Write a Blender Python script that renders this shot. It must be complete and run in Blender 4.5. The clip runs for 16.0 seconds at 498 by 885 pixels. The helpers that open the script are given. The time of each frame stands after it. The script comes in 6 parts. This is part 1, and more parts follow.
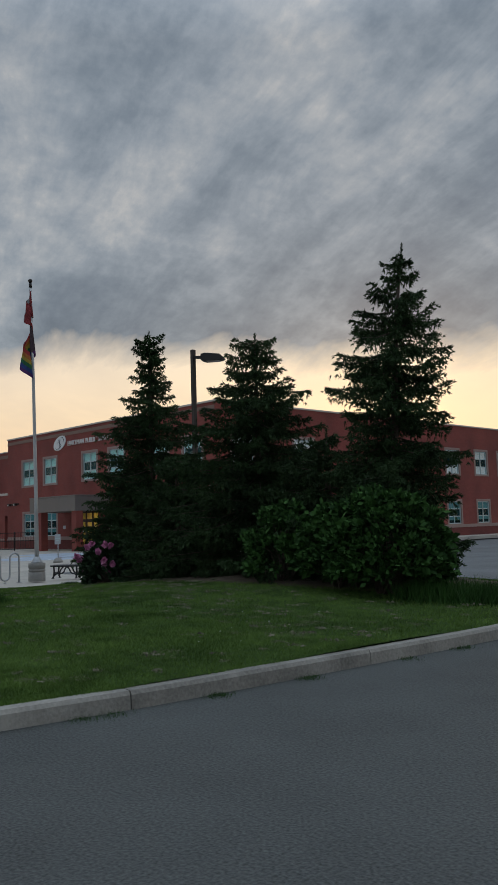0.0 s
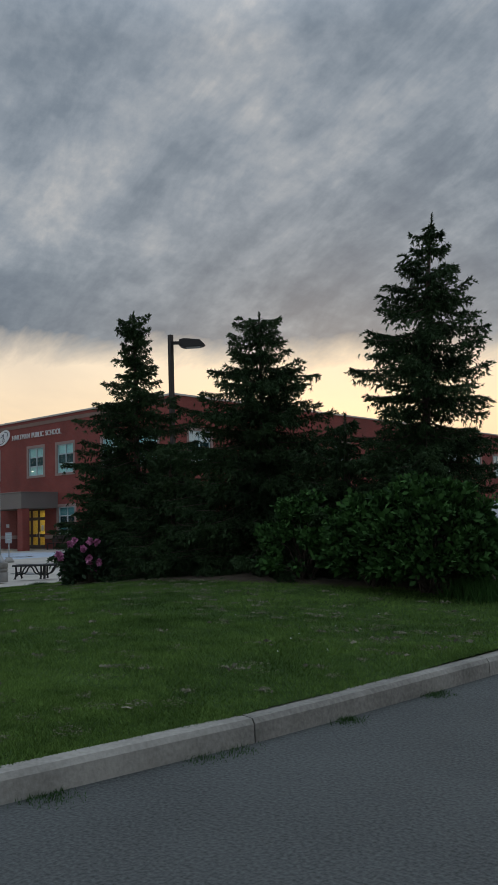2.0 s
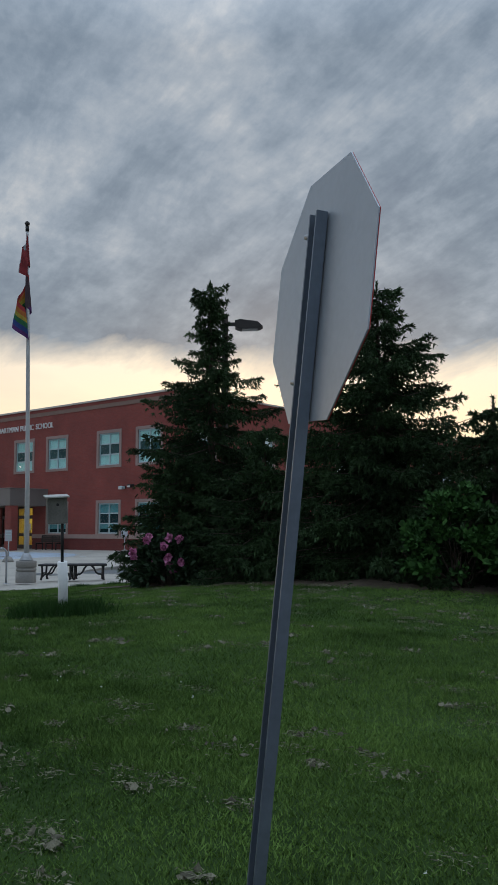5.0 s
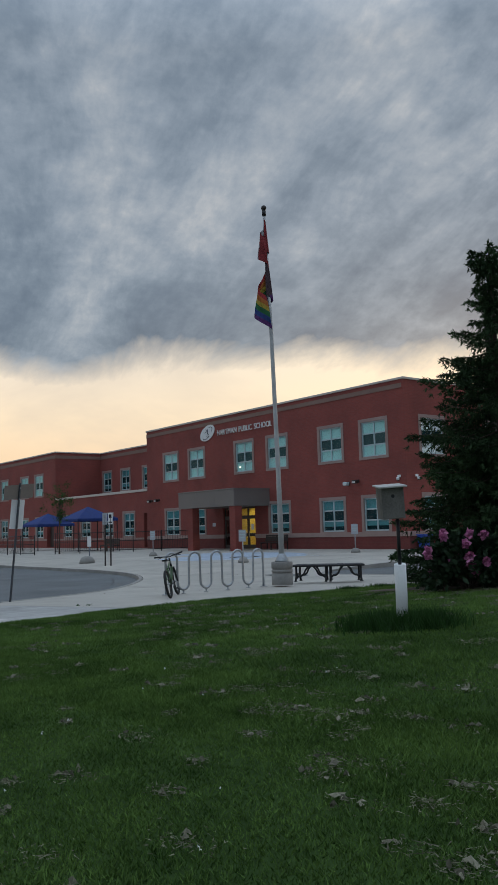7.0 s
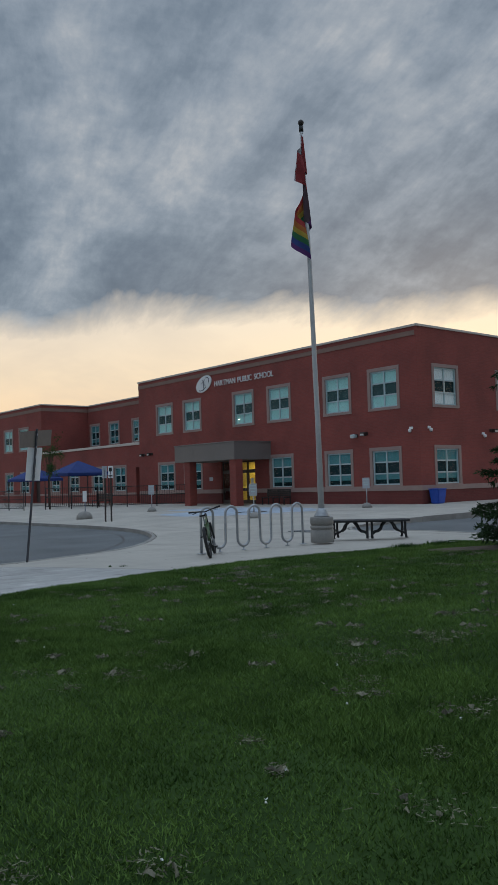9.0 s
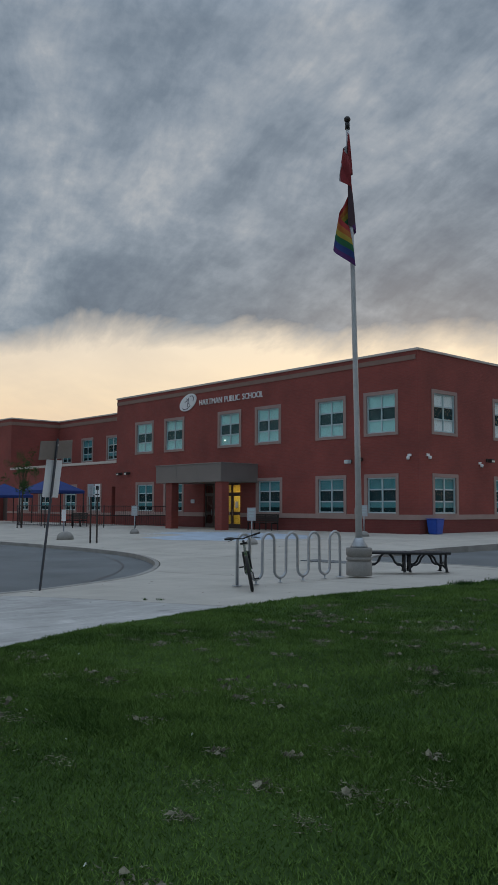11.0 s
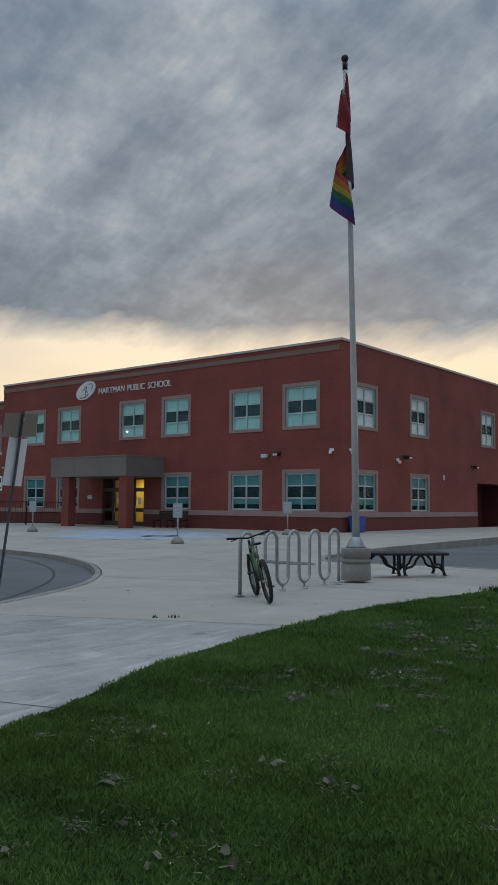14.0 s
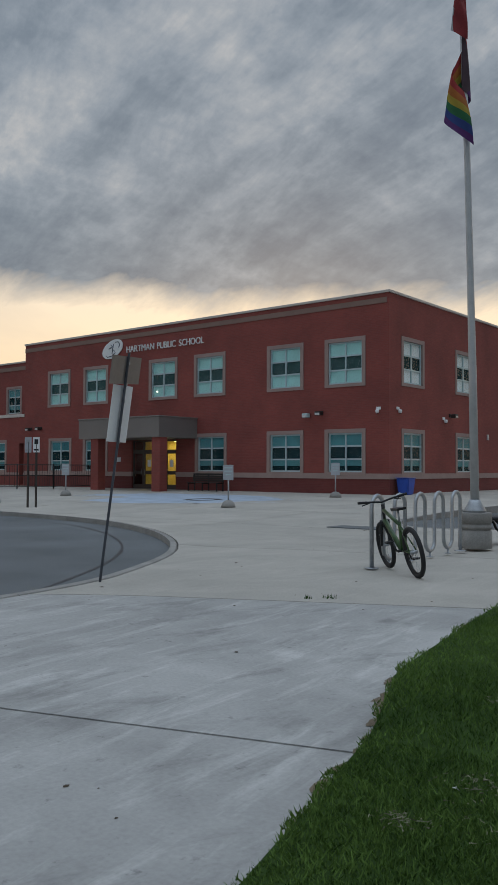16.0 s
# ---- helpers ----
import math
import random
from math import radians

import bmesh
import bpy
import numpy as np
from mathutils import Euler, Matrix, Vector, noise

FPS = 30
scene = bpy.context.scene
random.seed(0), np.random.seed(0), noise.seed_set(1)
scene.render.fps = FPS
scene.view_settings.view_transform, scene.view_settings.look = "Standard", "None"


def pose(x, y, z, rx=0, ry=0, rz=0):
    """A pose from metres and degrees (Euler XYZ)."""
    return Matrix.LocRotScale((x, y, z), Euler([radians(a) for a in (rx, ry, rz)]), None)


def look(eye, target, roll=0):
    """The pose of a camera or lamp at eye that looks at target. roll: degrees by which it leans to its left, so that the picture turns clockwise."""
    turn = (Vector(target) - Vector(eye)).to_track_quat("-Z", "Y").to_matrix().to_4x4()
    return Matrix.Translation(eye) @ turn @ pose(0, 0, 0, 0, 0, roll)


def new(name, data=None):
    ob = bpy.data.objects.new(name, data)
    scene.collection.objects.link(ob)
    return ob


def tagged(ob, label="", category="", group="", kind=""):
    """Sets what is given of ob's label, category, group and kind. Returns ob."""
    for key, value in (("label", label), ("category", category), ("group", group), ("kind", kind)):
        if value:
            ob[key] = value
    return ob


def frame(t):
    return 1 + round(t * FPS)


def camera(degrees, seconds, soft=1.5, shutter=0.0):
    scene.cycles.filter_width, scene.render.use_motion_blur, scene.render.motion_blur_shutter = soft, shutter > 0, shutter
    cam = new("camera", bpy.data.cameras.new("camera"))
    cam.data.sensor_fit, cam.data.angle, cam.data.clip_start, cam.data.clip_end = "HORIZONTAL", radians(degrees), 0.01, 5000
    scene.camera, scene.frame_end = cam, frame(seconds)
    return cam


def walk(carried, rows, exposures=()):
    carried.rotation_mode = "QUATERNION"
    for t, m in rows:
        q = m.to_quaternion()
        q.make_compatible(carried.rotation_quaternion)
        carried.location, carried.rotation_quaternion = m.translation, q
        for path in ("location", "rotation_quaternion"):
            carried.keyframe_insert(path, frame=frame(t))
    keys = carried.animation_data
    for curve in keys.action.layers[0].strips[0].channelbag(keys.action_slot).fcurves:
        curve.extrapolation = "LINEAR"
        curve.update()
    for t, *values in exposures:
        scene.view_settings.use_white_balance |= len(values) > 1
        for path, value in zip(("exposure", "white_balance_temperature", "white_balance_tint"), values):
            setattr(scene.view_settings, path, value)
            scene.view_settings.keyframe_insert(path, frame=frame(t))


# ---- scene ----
cam = camera(33.4, 16.0)
EXPOSURES = [(0.0, -0.04, 6540, 10), (3.2, 0.0, 6480, 10), (5.3, 0.18, 6180, 9), (6.0, 0.02, 6220, 9), (8.3, 0.05, 6160, 9),
             (9.2, -0.06, 6180, 9), (11.5, -0.09, 6220, 9), (12.5, 0.03, 6220, 9), (14.0, -0.04, 6300, 9), (16.0, 0.02, 6500, 10)]
PATH = [
    (0, (0.67, 1.706, 1.777), (-0.776, 3.073, 1.97), -1.7),
    (0.5, (0.111, 1.846, 1.716), (-1.292, 3.258, 1.916), -0.6),
    (1, (-0.54, 1.782, 1.65), (-1.901, 3.233, 1.859), -0.8),
    (1.5, (-1.012, 1.708, 1.676), (-2.346, 3.186, 1.868), -2.6),
    (2, (-1.557, 1.689, 1.692), (-2.888, 3.17, 1.881), -1.7),
    (2.5, (-2.073, 1.658, 1.666), (-3.447, 3.1, 1.856), -0.2),
    (3, (-2.769, 1.457, 1.605), (-4.09, 2.946, 1.798), -1.2),
    (5.3, (-5.722, 1.551, 1.538), (-6.973, 3.097, 1.742), -0.2),
    (5.5, (-5.958, 1.583, 1.534), (-7.29, 3.061, 1.739), -0.1),
    (6, (-6.589, 1.576, 1.52), (-7.949, 3.02, 1.771), -1.5),
    (6.2, (-6.842, 1.587, 1.516), (-8.248, 2.987, 1.767), -0.8),
    (6.5, (-7.243, 1.579, 1.523), (-8.728, 2.894, 1.774), -0.4),
    (7, (-7.904, 1.622, 1.541), (-9.48, 2.835, 1.747), -1.6),
    (7.5, (-8.522, 1.6, 1.48), (-10.022, 2.913, 1.651), -3.0),
    (8, (-9.171, 1.662, 1.459), (-10.708, 2.934, 1.596), -4.2),
    (8.5, (-9.866, 1.734, 1.447), (-11.404, 3.009, 1.542), -2.9),
    (9, (-10.582, 1.799, 1.493), (-12.132, 3.059, 1.592), -1.6),
    (11.5, (-13.752, 1.717, 1.522), (-15.198, 3.09, 1.682), 0.5),
    (12, (-14.363, 1.768, 1.484), (-15.717, 3.234, 1.621), -0.6),
    (12.5, (-14.948, 1.83, 1.451), (-16.256, 3.338, 1.578), 2.3),
    (13, (-15.546, 1.935, 1.44), (-16.804, 3.486, 1.55), 3.0),
    (13.5, (-16.199, 2.058, 1.463), (-17.466, 3.599, 1.606), 1.5),
    (14, (-16.839, 2.066, 1.426), (-18.091, 3.618, 1.578), 0.5),
    (14.5, (-17.474, 2.17, 1.407), (-18.703, 3.741, 1.561), -1.7),
    (15, (-18.104, 2.194, 1.415), (-19.366, 3.74, 1.547), -0.8),
    (15.5, (-18.717, 2.296, 1.391), (-19.936, 3.879, 1.47), 0.0),
    (16, (-19.383, 2.429, 1.364), (-20.646, 3.978, 1.427), 0.2),
]
walk(cam, [(t, look(eye, target, roll)) for t, eye, target, roll in PATH], EXPOSURES)

# ---------------------------------------------------------------- light
SUN_AZ, SUN_EL = 126.0, 4.0      # degrees: anticlockwise from +x, above the horizon


def world_sky():
    w = bpy.data.worlds.new("dusk_sky")
    scene.world = w
    w.use_nodes = True
    nt = w.node_tree
    nt.nodes.clear()
    N = lambda kind: nt.nodes.new(kind)
    L = nt.links.new

    def math_(op, a, b=None, clamp=False):
        n = N("ShaderNodeMath")
        n.operation, n.use_clamp = op, clamp
        for k, v in enumerate((a, b)):
            if v is None:
                continue
            if isinstance(v, (int, float)):
                n.inputs[k].default_value = v
            else:
                L(v, n.inputs[k])
        return n.outputs[0]

    def mixc(f, a, b, mode="MIX"):
        n = N("ShaderNodeMix")
        n.data_type, n.blend_type = "RGBA", mode
        for k, v in ((0, f), (6, a), (7, b)):
            if isinstance(v, (int, float)):
                n.inputs[k].default_value = v
            elif isinstance(v, tuple):
                n.inputs[k].default_value = (*v, 1)
            else:
                L(v, n.inputs[k])
        return n.outputs[2]

    def ramp(f, stops):
        n = N("ShaderNodeValToRGB")
        el = n.color_ramp.elements
        while len(el) < len(stops):
            el.new(0.5)
        for e, (p, c) in zip(el, stops):
            e.position, e.color = p, (*c, 1)
        L(f, n.inputs[0])
        return n.outputs[0]

    tc = N("ShaderNodeTexCoord")
    sep = N("ShaderNodeSeparateXYZ")
    L(tc.outputs["Generated"], sep.inputs[0])
    x, y, z = sep.outputs
    zz = math_("MAXIMUM", z, 0.0)
    den = math_("ADD", zz, 0.42)
    comb = N("ShaderNodeCombineXYZ")
    L(math_("DIVIDE", x, den), comb.inputs[0])
    L(math_("DIVIDE", y, den), comb.inputs[1])

    def noise_(scale, detail, rough, dist, seedz, stretch=(1.0, 1.0), turn=0.0):
        rt, m2 = N("ShaderNodeVectorRotate"), N("ShaderNodeMapping")
        rt.rotation_type = "Z_AXIS"
        rt.inputs["Angle"].default_value = radians(turn)
        m2.inputs["Location"].default_value = (seedz * 3.1, seedz * 1.7, seedz)
        m2.inputs["Scale"].default_value = (*stretch, 1)
        L(comb.outputs[0], rt.inputs["Vector"])
        L(rt.outputs[0], m2.inputs[0])
        n = N("ShaderNodeTexNoise")
        n.inputs["Scale"].default_value = scale
        n.inputs["Detail"].default_value = detail
        n.inputs["Roughness"].default_value = rough
        n.inputs["Distortion"].default_value = dist
        L(m2.outputs[0], n.inputs["Vector"])
        return n.outputs["Fac"]

    big = noise_(1.5, 3, 0.5, 0.2, 2.9, (1.0, 0.85))
    mid = noise_(3.4, 6, 0.62, 0.35, 5.1, (0.42, 1.0), -168)
    fine = noise_(9.0, 8, 0.66, 0.3, 7.7, (0.48, 1.0), -160)
    puff = noise_(21.0, 6, 0.60, 0.0, 12.3, (1.0, 0.8), 20)
    f = math_("ADD", math_("ADD", math_("MULTIPLY", big, 0.36), math_("MULTIPLY", mid, 0.46)), math_("ADD", math_("MULTIPLY", fine, 0.30), math_("MULTIPLY", math_("SUBTRACT", puff, 0.5), 0.17)))
    f = math_("SUBTRACT", f, 0.040)
    # heavier cloud just over the clear band, thinner above it
    deck = N("ShaderNodeFloatCurve")
    pts_ = deck.mapping.curves[0].points
    for k, (a, b) in enumerate(((0.0, 0.47), (0.21, 0.455), (0.27, 0.465), (0.33, 0.495), (0.42, 0.50), (0.60, 0.49), (1.0, 0.5))):
        if k in (0, 6):
            p_ = pts_[0 if k == 0 else len(pts_) - 1]
            p_.location = (a, b)
        else:
            pts_.new(a, b)
    deck.mapping.update()
    L(zz, deck.inputs["Value"])
    f = math_("ADD", f, math_("SUBTRACT", deck.outputs[0], 0.5))
    cloud = ramp(f, [(0.36, (0.112, 0.145, 0.190)), (0.42, (0.140, 0.176, 0.225)), (0.475, (0.184, 0.224, 0.272)),
                     (0.53, (0.250, 0.290, 0.338)), (0.585, (0.34, 0.368, 0.40)), (0.635, (0.46, 0.462, 0.465)), (0.72, (0.60, 0.575, 0.55))])
    # an overcast sky is brighter towards the zenith
    lift = math_("MULTIPLY", math_("MINIMUM", math_("MAXIMUM", math_("SUBTRACT", z, 0.52), 0.0), 0.45), 6.5)
    up = math_("ADD", lift, 1.0)
    upc = N("ShaderNodeCombineColor")
    for k in range(3):
        L(up, upc.inputs[k])
    cloud = mixc(1.0, cloud, upc.outputs[0], "MULTIPLY")
    # clear band of dusk light under the cloud deck
    band = ramp(z, [(0.0, (0.76, 0.48, 0.30)), (0.06, (0.90, 0.61, 0.37)), (0.13, (0.96, 0.74, 0.50)), (0.21, (0.86, 0.74, 0.60))])
    streak = noise_(2.2, 5, 0.6, 0.4, 9.4)
    band = mixc(math_("MULTIPLY", math_("SUBTRACT", streak, 0.42, True), 1.6, True), band, (0.50, 0.43, 0.38))
    sx, sy = math.cos(radians(SUN_AZ)), math.sin(radians(SUN_AZ))
    toward = math_("ADD", math_("MULTIPLY", x, sx), math_("MULTIPLY", y, sy))
    glow = math_("POWER", math_("MAXIMUM", toward, 0.0), 14.0)
    band = mixc(math_("MULTIPLY", glow, 0.40), band, (1.0, 0.83, 0.56))
    away = math_("MULTIPLY", math_("SUBTRACT", 0.45, toward), 1.1, True)
    band = mixc(away, band, (0.36, 0.40, 0.46))
    edge = math_("ADD", z, math_("MULTIPLY", math_("SUBTRACT", big, 0.5), 0.12))
    edge = math_("ADD", edge, math_("MULTIPLY", math_("SUBTRACT", mid, 0.5), 0.10))
    edge = math_("ADD", edge, math_("MULTIPLY", math_("SUBTRACT", fine, 0.5), 0.035))
    cover = math_("MULTIPLY", math_("SUBTRACT", edge, 0.176), 26.0, True)
    col = mixc(cover, band, cloud)
    sky = N("ShaderNodeTexSky")
    sky.sky_type, sky.sun_disc = "NISHITA", False
    sky.sun_elevation, sky.sun_rotation = radians(SUN_EL), radians(90 - SUN_AZ)
    bg1, bg2, add, out = N("ShaderNodeBackground"), N("ShaderNodeBackground"), N("ShaderNodeAddShader"), N("ShaderNodeOutputWorld")
    L(sky.outputs[0], bg1.inputs[0])
    bg1.inputs[1].default_value = 0.012
    L(col, bg2.inputs[0])
    bg2.inputs[1].default_value = 1.0
    L(bg1.outputs[0], add.inputs[0])
    L(bg2.outputs[0], add.inputs[1])
    L(add.outputs[0], out.inputs[0])


world_sky()
sun_data = bpy.data.lights.new("sun", "SUN")
sun_data.energy, sun_data.angle, sun_data.color = 0.5, radians(14), (1.0, 0.80, 0.58)
sun_ob = new("sun", sun_data)
sun_dir = Vector((math.cos(radians(SUN_AZ)) * math.cos(radians(SUN_EL)), math.sin(radians(SUN_AZ)) * math.cos(radians(SUN_EL)), math.sin(radians(SUN_EL))))
sun_ob.matrix_world = look(sun_dir * 300, (0, 0, 0))


# ---------------------------------------------------------------- materials
def mat(name, color, rough=0.7, metal=0.0, vary=0.25, scale=3.0, fine=40.0, bump=0.15, tint=None, island=0.0, obrand=0.0, coat=0.0, spec=0.5, grain=0.4):
    m = bpy.data.materials.new(name)
    m.use_nodes = True
    nt = m.node_tree
    b = nt.nodes["Principled BSDF"]
    N, L = nt.nodes.new, nt.links.new
    tc = N("ShaderNodeTexCoord")
    geo = N("ShaderNodeNewGeometry")
    n1, n2 = N("ShaderNodeTexNoise"), N("ShaderNodeTexNoise")
    for n, sc, d in ((n1, scale, 4), (n2, fine, 3)):
        n.inputs["Scale"].default_value, n.inputs["Detail"].default_value = sc, d
        L(geo.outputs["Position"], n.inputs["Vector"])
    mixf = N("ShaderNodeMath")
    mixf.operation = "MULTIPLY_ADD"
    mixf.inputs[1].default_value, mixf.inputs[2].default_value = grain, 0.0
    L(n2.outputs["Fac"], mixf.inputs[0])
    ad = N("ShaderNodeMath")
    ad.operation = "MULTIPLY_ADD"
    ad.inputs[1].default_value = 1.0 - grain
    L(n1.outputs["Fac"], ad.inputs[0])
    L(mixf.outputs[0], ad.inputs[2])
    last = ad.outputs[0]
    if island or obrand:
        r = N("ShaderNodeObjectInfo").outputs["Random"] if obrand else geo.outputs["Random Per Island"]
        k = N("ShaderNodeMath")
        k.operation = "MULTIPLY_ADD"
        k.inputs[1].default_value = island or obrand
        L(r, k.inputs[0])
        L(last, k.inputs[2])
        sb = N("ShaderNodeMath")
        sb.operation = "SUBTRACT"
        sb.inputs[1].default_value = 0.5 * (island or obrand)
        L(k.outputs[0], sb.inputs[0])
        last = sb.outputs[0]
    rp = N("ShaderNodeValToRGB")
    lo = tuple(c * (1 - vary) for c in color)
    hi = tuple(min(1.0, c * (1 + vary)) for c in (tint or color))
    rp.color_ramp.elements[0].position, rp.color_ramp.elements[0].color = 0.30, (*lo, 1)
    rp.color_ramp.elements[1].position, rp.color_ramp.elements[1].color = 0.70, (*hi, 1)
    L(last, rp.inputs[0])
    L(rp.outputs[0], b.inputs["Base Color"])
    b.inputs["Roughness"].default_value, b.inputs["Metallic"].default_value = rough, metal
    b.inputs["Specular IOR Level"].default_value = spec
    b.inputs["Coat Weight"].default_value = coat
    if bump:
        bp = N("ShaderNodeBump")
        bp.inputs["Strength"].default_value, bp.inputs["Distance"].default_value = bump, 0.02
        L(n2.outputs["Fac"], bp.inputs["Height"])
        L(bp.outputs[0], b.inputs["Normal"])
    return m


def brick_material(name, c1, c2, mortar):
    m = bpy.data.materials.new(name)
    m.use_nodes = True
    nt = m.node_tree
    b = nt.nodes["Principled BSDF"]
    N, L = nt.nodes.new, nt.links.new
    geo = N("ShaderNodeNewGeometry")
    sp, cb, ad = N("ShaderNodeSeparateXYZ"), N("ShaderNodeCombineXYZ"), N("ShaderNodeMath")
    L(geo.outputs["Position"], sp.inputs[0])
    ad.operation = "ADD"
    L(sp.outputs[0], ad.inputs[0])
    L(sp.outputs[1], ad.inputs[1])
    L(ad.outputs[0], cb.inputs[0])
    L(sp.outputs[2], cb.inputs[1])
    br = N("ShaderNodeTexBrick")
    br.inputs["Color1"].default_value, br.inputs["Color2"].default_value = (*c1, 1), (*c2, 1)
    br.inputs["Mortar"].default_value = (*mortar, 1)
    br.inputs["Scale"].default_value = 1.0
    br.inputs["Brick Width"].default_value, br.inputs["Row Height"].default_value = 0.24, 0.08
    br.inputs["Mortar Size"].default_value, br.inputs["Mortar Smooth"].default_value = 0.005, 0.2
    L(cb.outputs[0], br.inputs["Vector"])
    n = N("ShaderNodeTexNoise")
    n.inputs["Scale"].default_value, n.inputs["Detail"].default_value = 0.5, 5
    L(geo.outputs["Position"], n.inputs["Vector"])
    rp = N("ShaderNodeValToRGB")
    rp.color_ramp.elements[0].position, rp.color_ramp.elements[0].color = 0.3, (0.80, 0.80, 0.80, 1)
    rp.color_ramp.elements[1].position, rp.color_ramp.elements[1].color = 0.7, (1.12, 1.08, 1.05, 1)
    L(n.outputs["Fac"], rp.inputs[0])
    mx = N("ShaderNodeMix")
    mx.data_type, mx.blend_type = "RGBA", "MULTIPLY"
    mx.inputs[0].default_value = 1.0
    L(br.outputs["Color"], mx.inputs[6])
    L(rp.outputs[0], mx.inputs[7])
    L(mx.outputs[2], b.inputs["Base Color"])
    b.inputs["Roughness"].default_value = 0.85
    bp = N("ShaderNodeBump")
    bp.invert = True
    bp.inputs["Strength"].default_value, bp.inputs["Distance"].default_value = 0.5, 0.01
    L(br.outputs["Fac"], bp.inputs["Height"])
    L(bp.outputs[0], b.inputs["Normal"])
    return m


def paving_material(name, color, blotch, streak):
    """Broomed concrete: broad blotches, pale scuffs drawn out along the traffic, dark spots and fine grit."""
    m = bpy.data.materials.new(name)
    m.use_nodes = True
    nt = m.node_tree
    b = nt.nodes["Principled BSDF"]
    N, L = nt.nodes.new, nt.links.new
    geo = N("ShaderNodeNewGeometry")

    def cloud(scale, detail, rough, stretch=1.0, turn=0.0, dist=0.0):
        mp, n = N("ShaderNodeMapping"), N("ShaderNodeTexNoise")
        rt = N("ShaderNodeVectorRotate")
        rt.rotation_type = "Z_AXIS"
        rt.inputs["Angle"].default_value = radians(turn)
        L(geo.outputs["Position"], rt.inputs["Vector"])
        mp.inputs["Scale"].default_value = (1.0 / stretch, 1, 1)
        L(rt.outputs[0], mp.inputs[0])
        L(mp.outputs[0], n.inputs["Vector"])
        n.inputs["Scale"].default_value, n.inputs["Detail"].default_value = scale, detail
        n.inputs["Roughness"].default_value, n.inputs["Distortion"].default_value = rough, dist
        return n.outputs["Fac"]

    def band(f, lo, hi, a, c):
        r = N("ShaderNodeMapRange")
        r.inputs[1].default_value, r.inputs[2].default_value, r.inputs[3].default_value, r.inputs[4].default_value = lo, hi, a, c
        L(f, r.inputs[0])
        return r.outputs[0]

    def times(a, c):
        k = N("ShaderNodeMath")
        k.operation = "MULTIPLY"
        L(a, k.inputs[0])
        L(c, k.inputs[1])
        return k.outputs[0]

    v = band(cloud(0.55, 5, 0.6, dist=0.6), 0.3, 0.7, 1 - blotch, 1 + blotch)
    v = times(v, band(cloud(5.5, 6, 0.66, 6.0, -97, 0.5), 0.52, 0.74, 1.0, 1.0 + streak))
    v = times(v, band(cloud(2.4, 6, 0.68, 2.5, -80, 0.6), 0.52, 0.72, 1.0, 1.0 - 0.75 * streak))
    v = times(v, band(cloud(9.0, 5, 0.65), 0.62, 0.74, 1.0, 1.0 - 0.9 * streak))
    v = times(v, band(cloud(38, 4, 0.6), 0.3, 0.7, 0.92, 1.08))
    oi = N("ShaderNodeObjectInfo")
    v = times(v, band(oi.outputs["Random"], 0.0, 1.0, 0.96, 1.04))
    mx = N("ShaderNodeVectorMath")
    mx.operation = "SCALE"
    mx.inputs[0].default_value = color
    L(v, mx.inputs["Scale"])
    L(mx.outputs[0], b.inputs["Base Color"])
    b.inputs["Roughness"].default_value = 0.86
    b.inputs["Specular IOR Level"].default_value = 0.35
    bp = N("ShaderNodeBump")
    bp.inputs["Strength"].default_value, bp.inputs["Distance"].default_value = 0.12, 0.01
    L(cloud(60, 3, 0.6), bp.inputs["Height"])
    L(bp.outputs[0], b.inputs["Normal"])
    return m


def glass_material(name, tint, gloss=0.06):
    """Thin window glass: clear straight through, mirror by Fresnel."""
    m = bpy.data.materials.new(name)
    m.use_nodes = True
    nt = m.node_tree
    nt.nodes.clear()
    N, L = nt.nodes.new, nt.links.new
    tr, gl, lw, mx, out = N("ShaderNodeBsdfTransparent"), N("ShaderNodeBsdfGlossy"), N("ShaderNodeLayerWeight"), N("ShaderNodeMixShader"), N("ShaderNodeOutputMaterial")
    tr.inputs[0].default_value = (*tint, 1)
    gl.inputs["Roughness"].default_value = gloss
    lw.inputs[0].default_value = 0.5
    pw, ml = N("ShaderNodeMath"), N("ShaderNodeMath")
    pw.operation, pw.inputs[1].default_value = "POWER", 4.0
    ml.operation, ml.inputs[1].default_value, ml.inputs[2].default_value = "MULTIPLY_ADD", 0.12, 0.008
    L(lw.outputs["Facing"], pw.inputs[0])
    L(pw.outputs[0], ml.inputs[0])
    L(ml.outputs[0], mx.inputs[0])
    L(tr.outputs[0], mx.inputs[1])
    L(gl.outputs[0], mx.inputs[2])
    L(mx.outputs[0], out.inputs[0])
    return m


def emit(name, color, power):
    m = bpy.data.materials.new(name)
    m.use_nodes = True
    b = m.node_tree.nodes["Principled BSDF"]
    b.inputs["Base Color"].default_value = (*color, 1)
    b.inputs["Emission Color"].default_value = (*color, 1)
    b.inputs["Emission Strength"].default_value = power
    return m


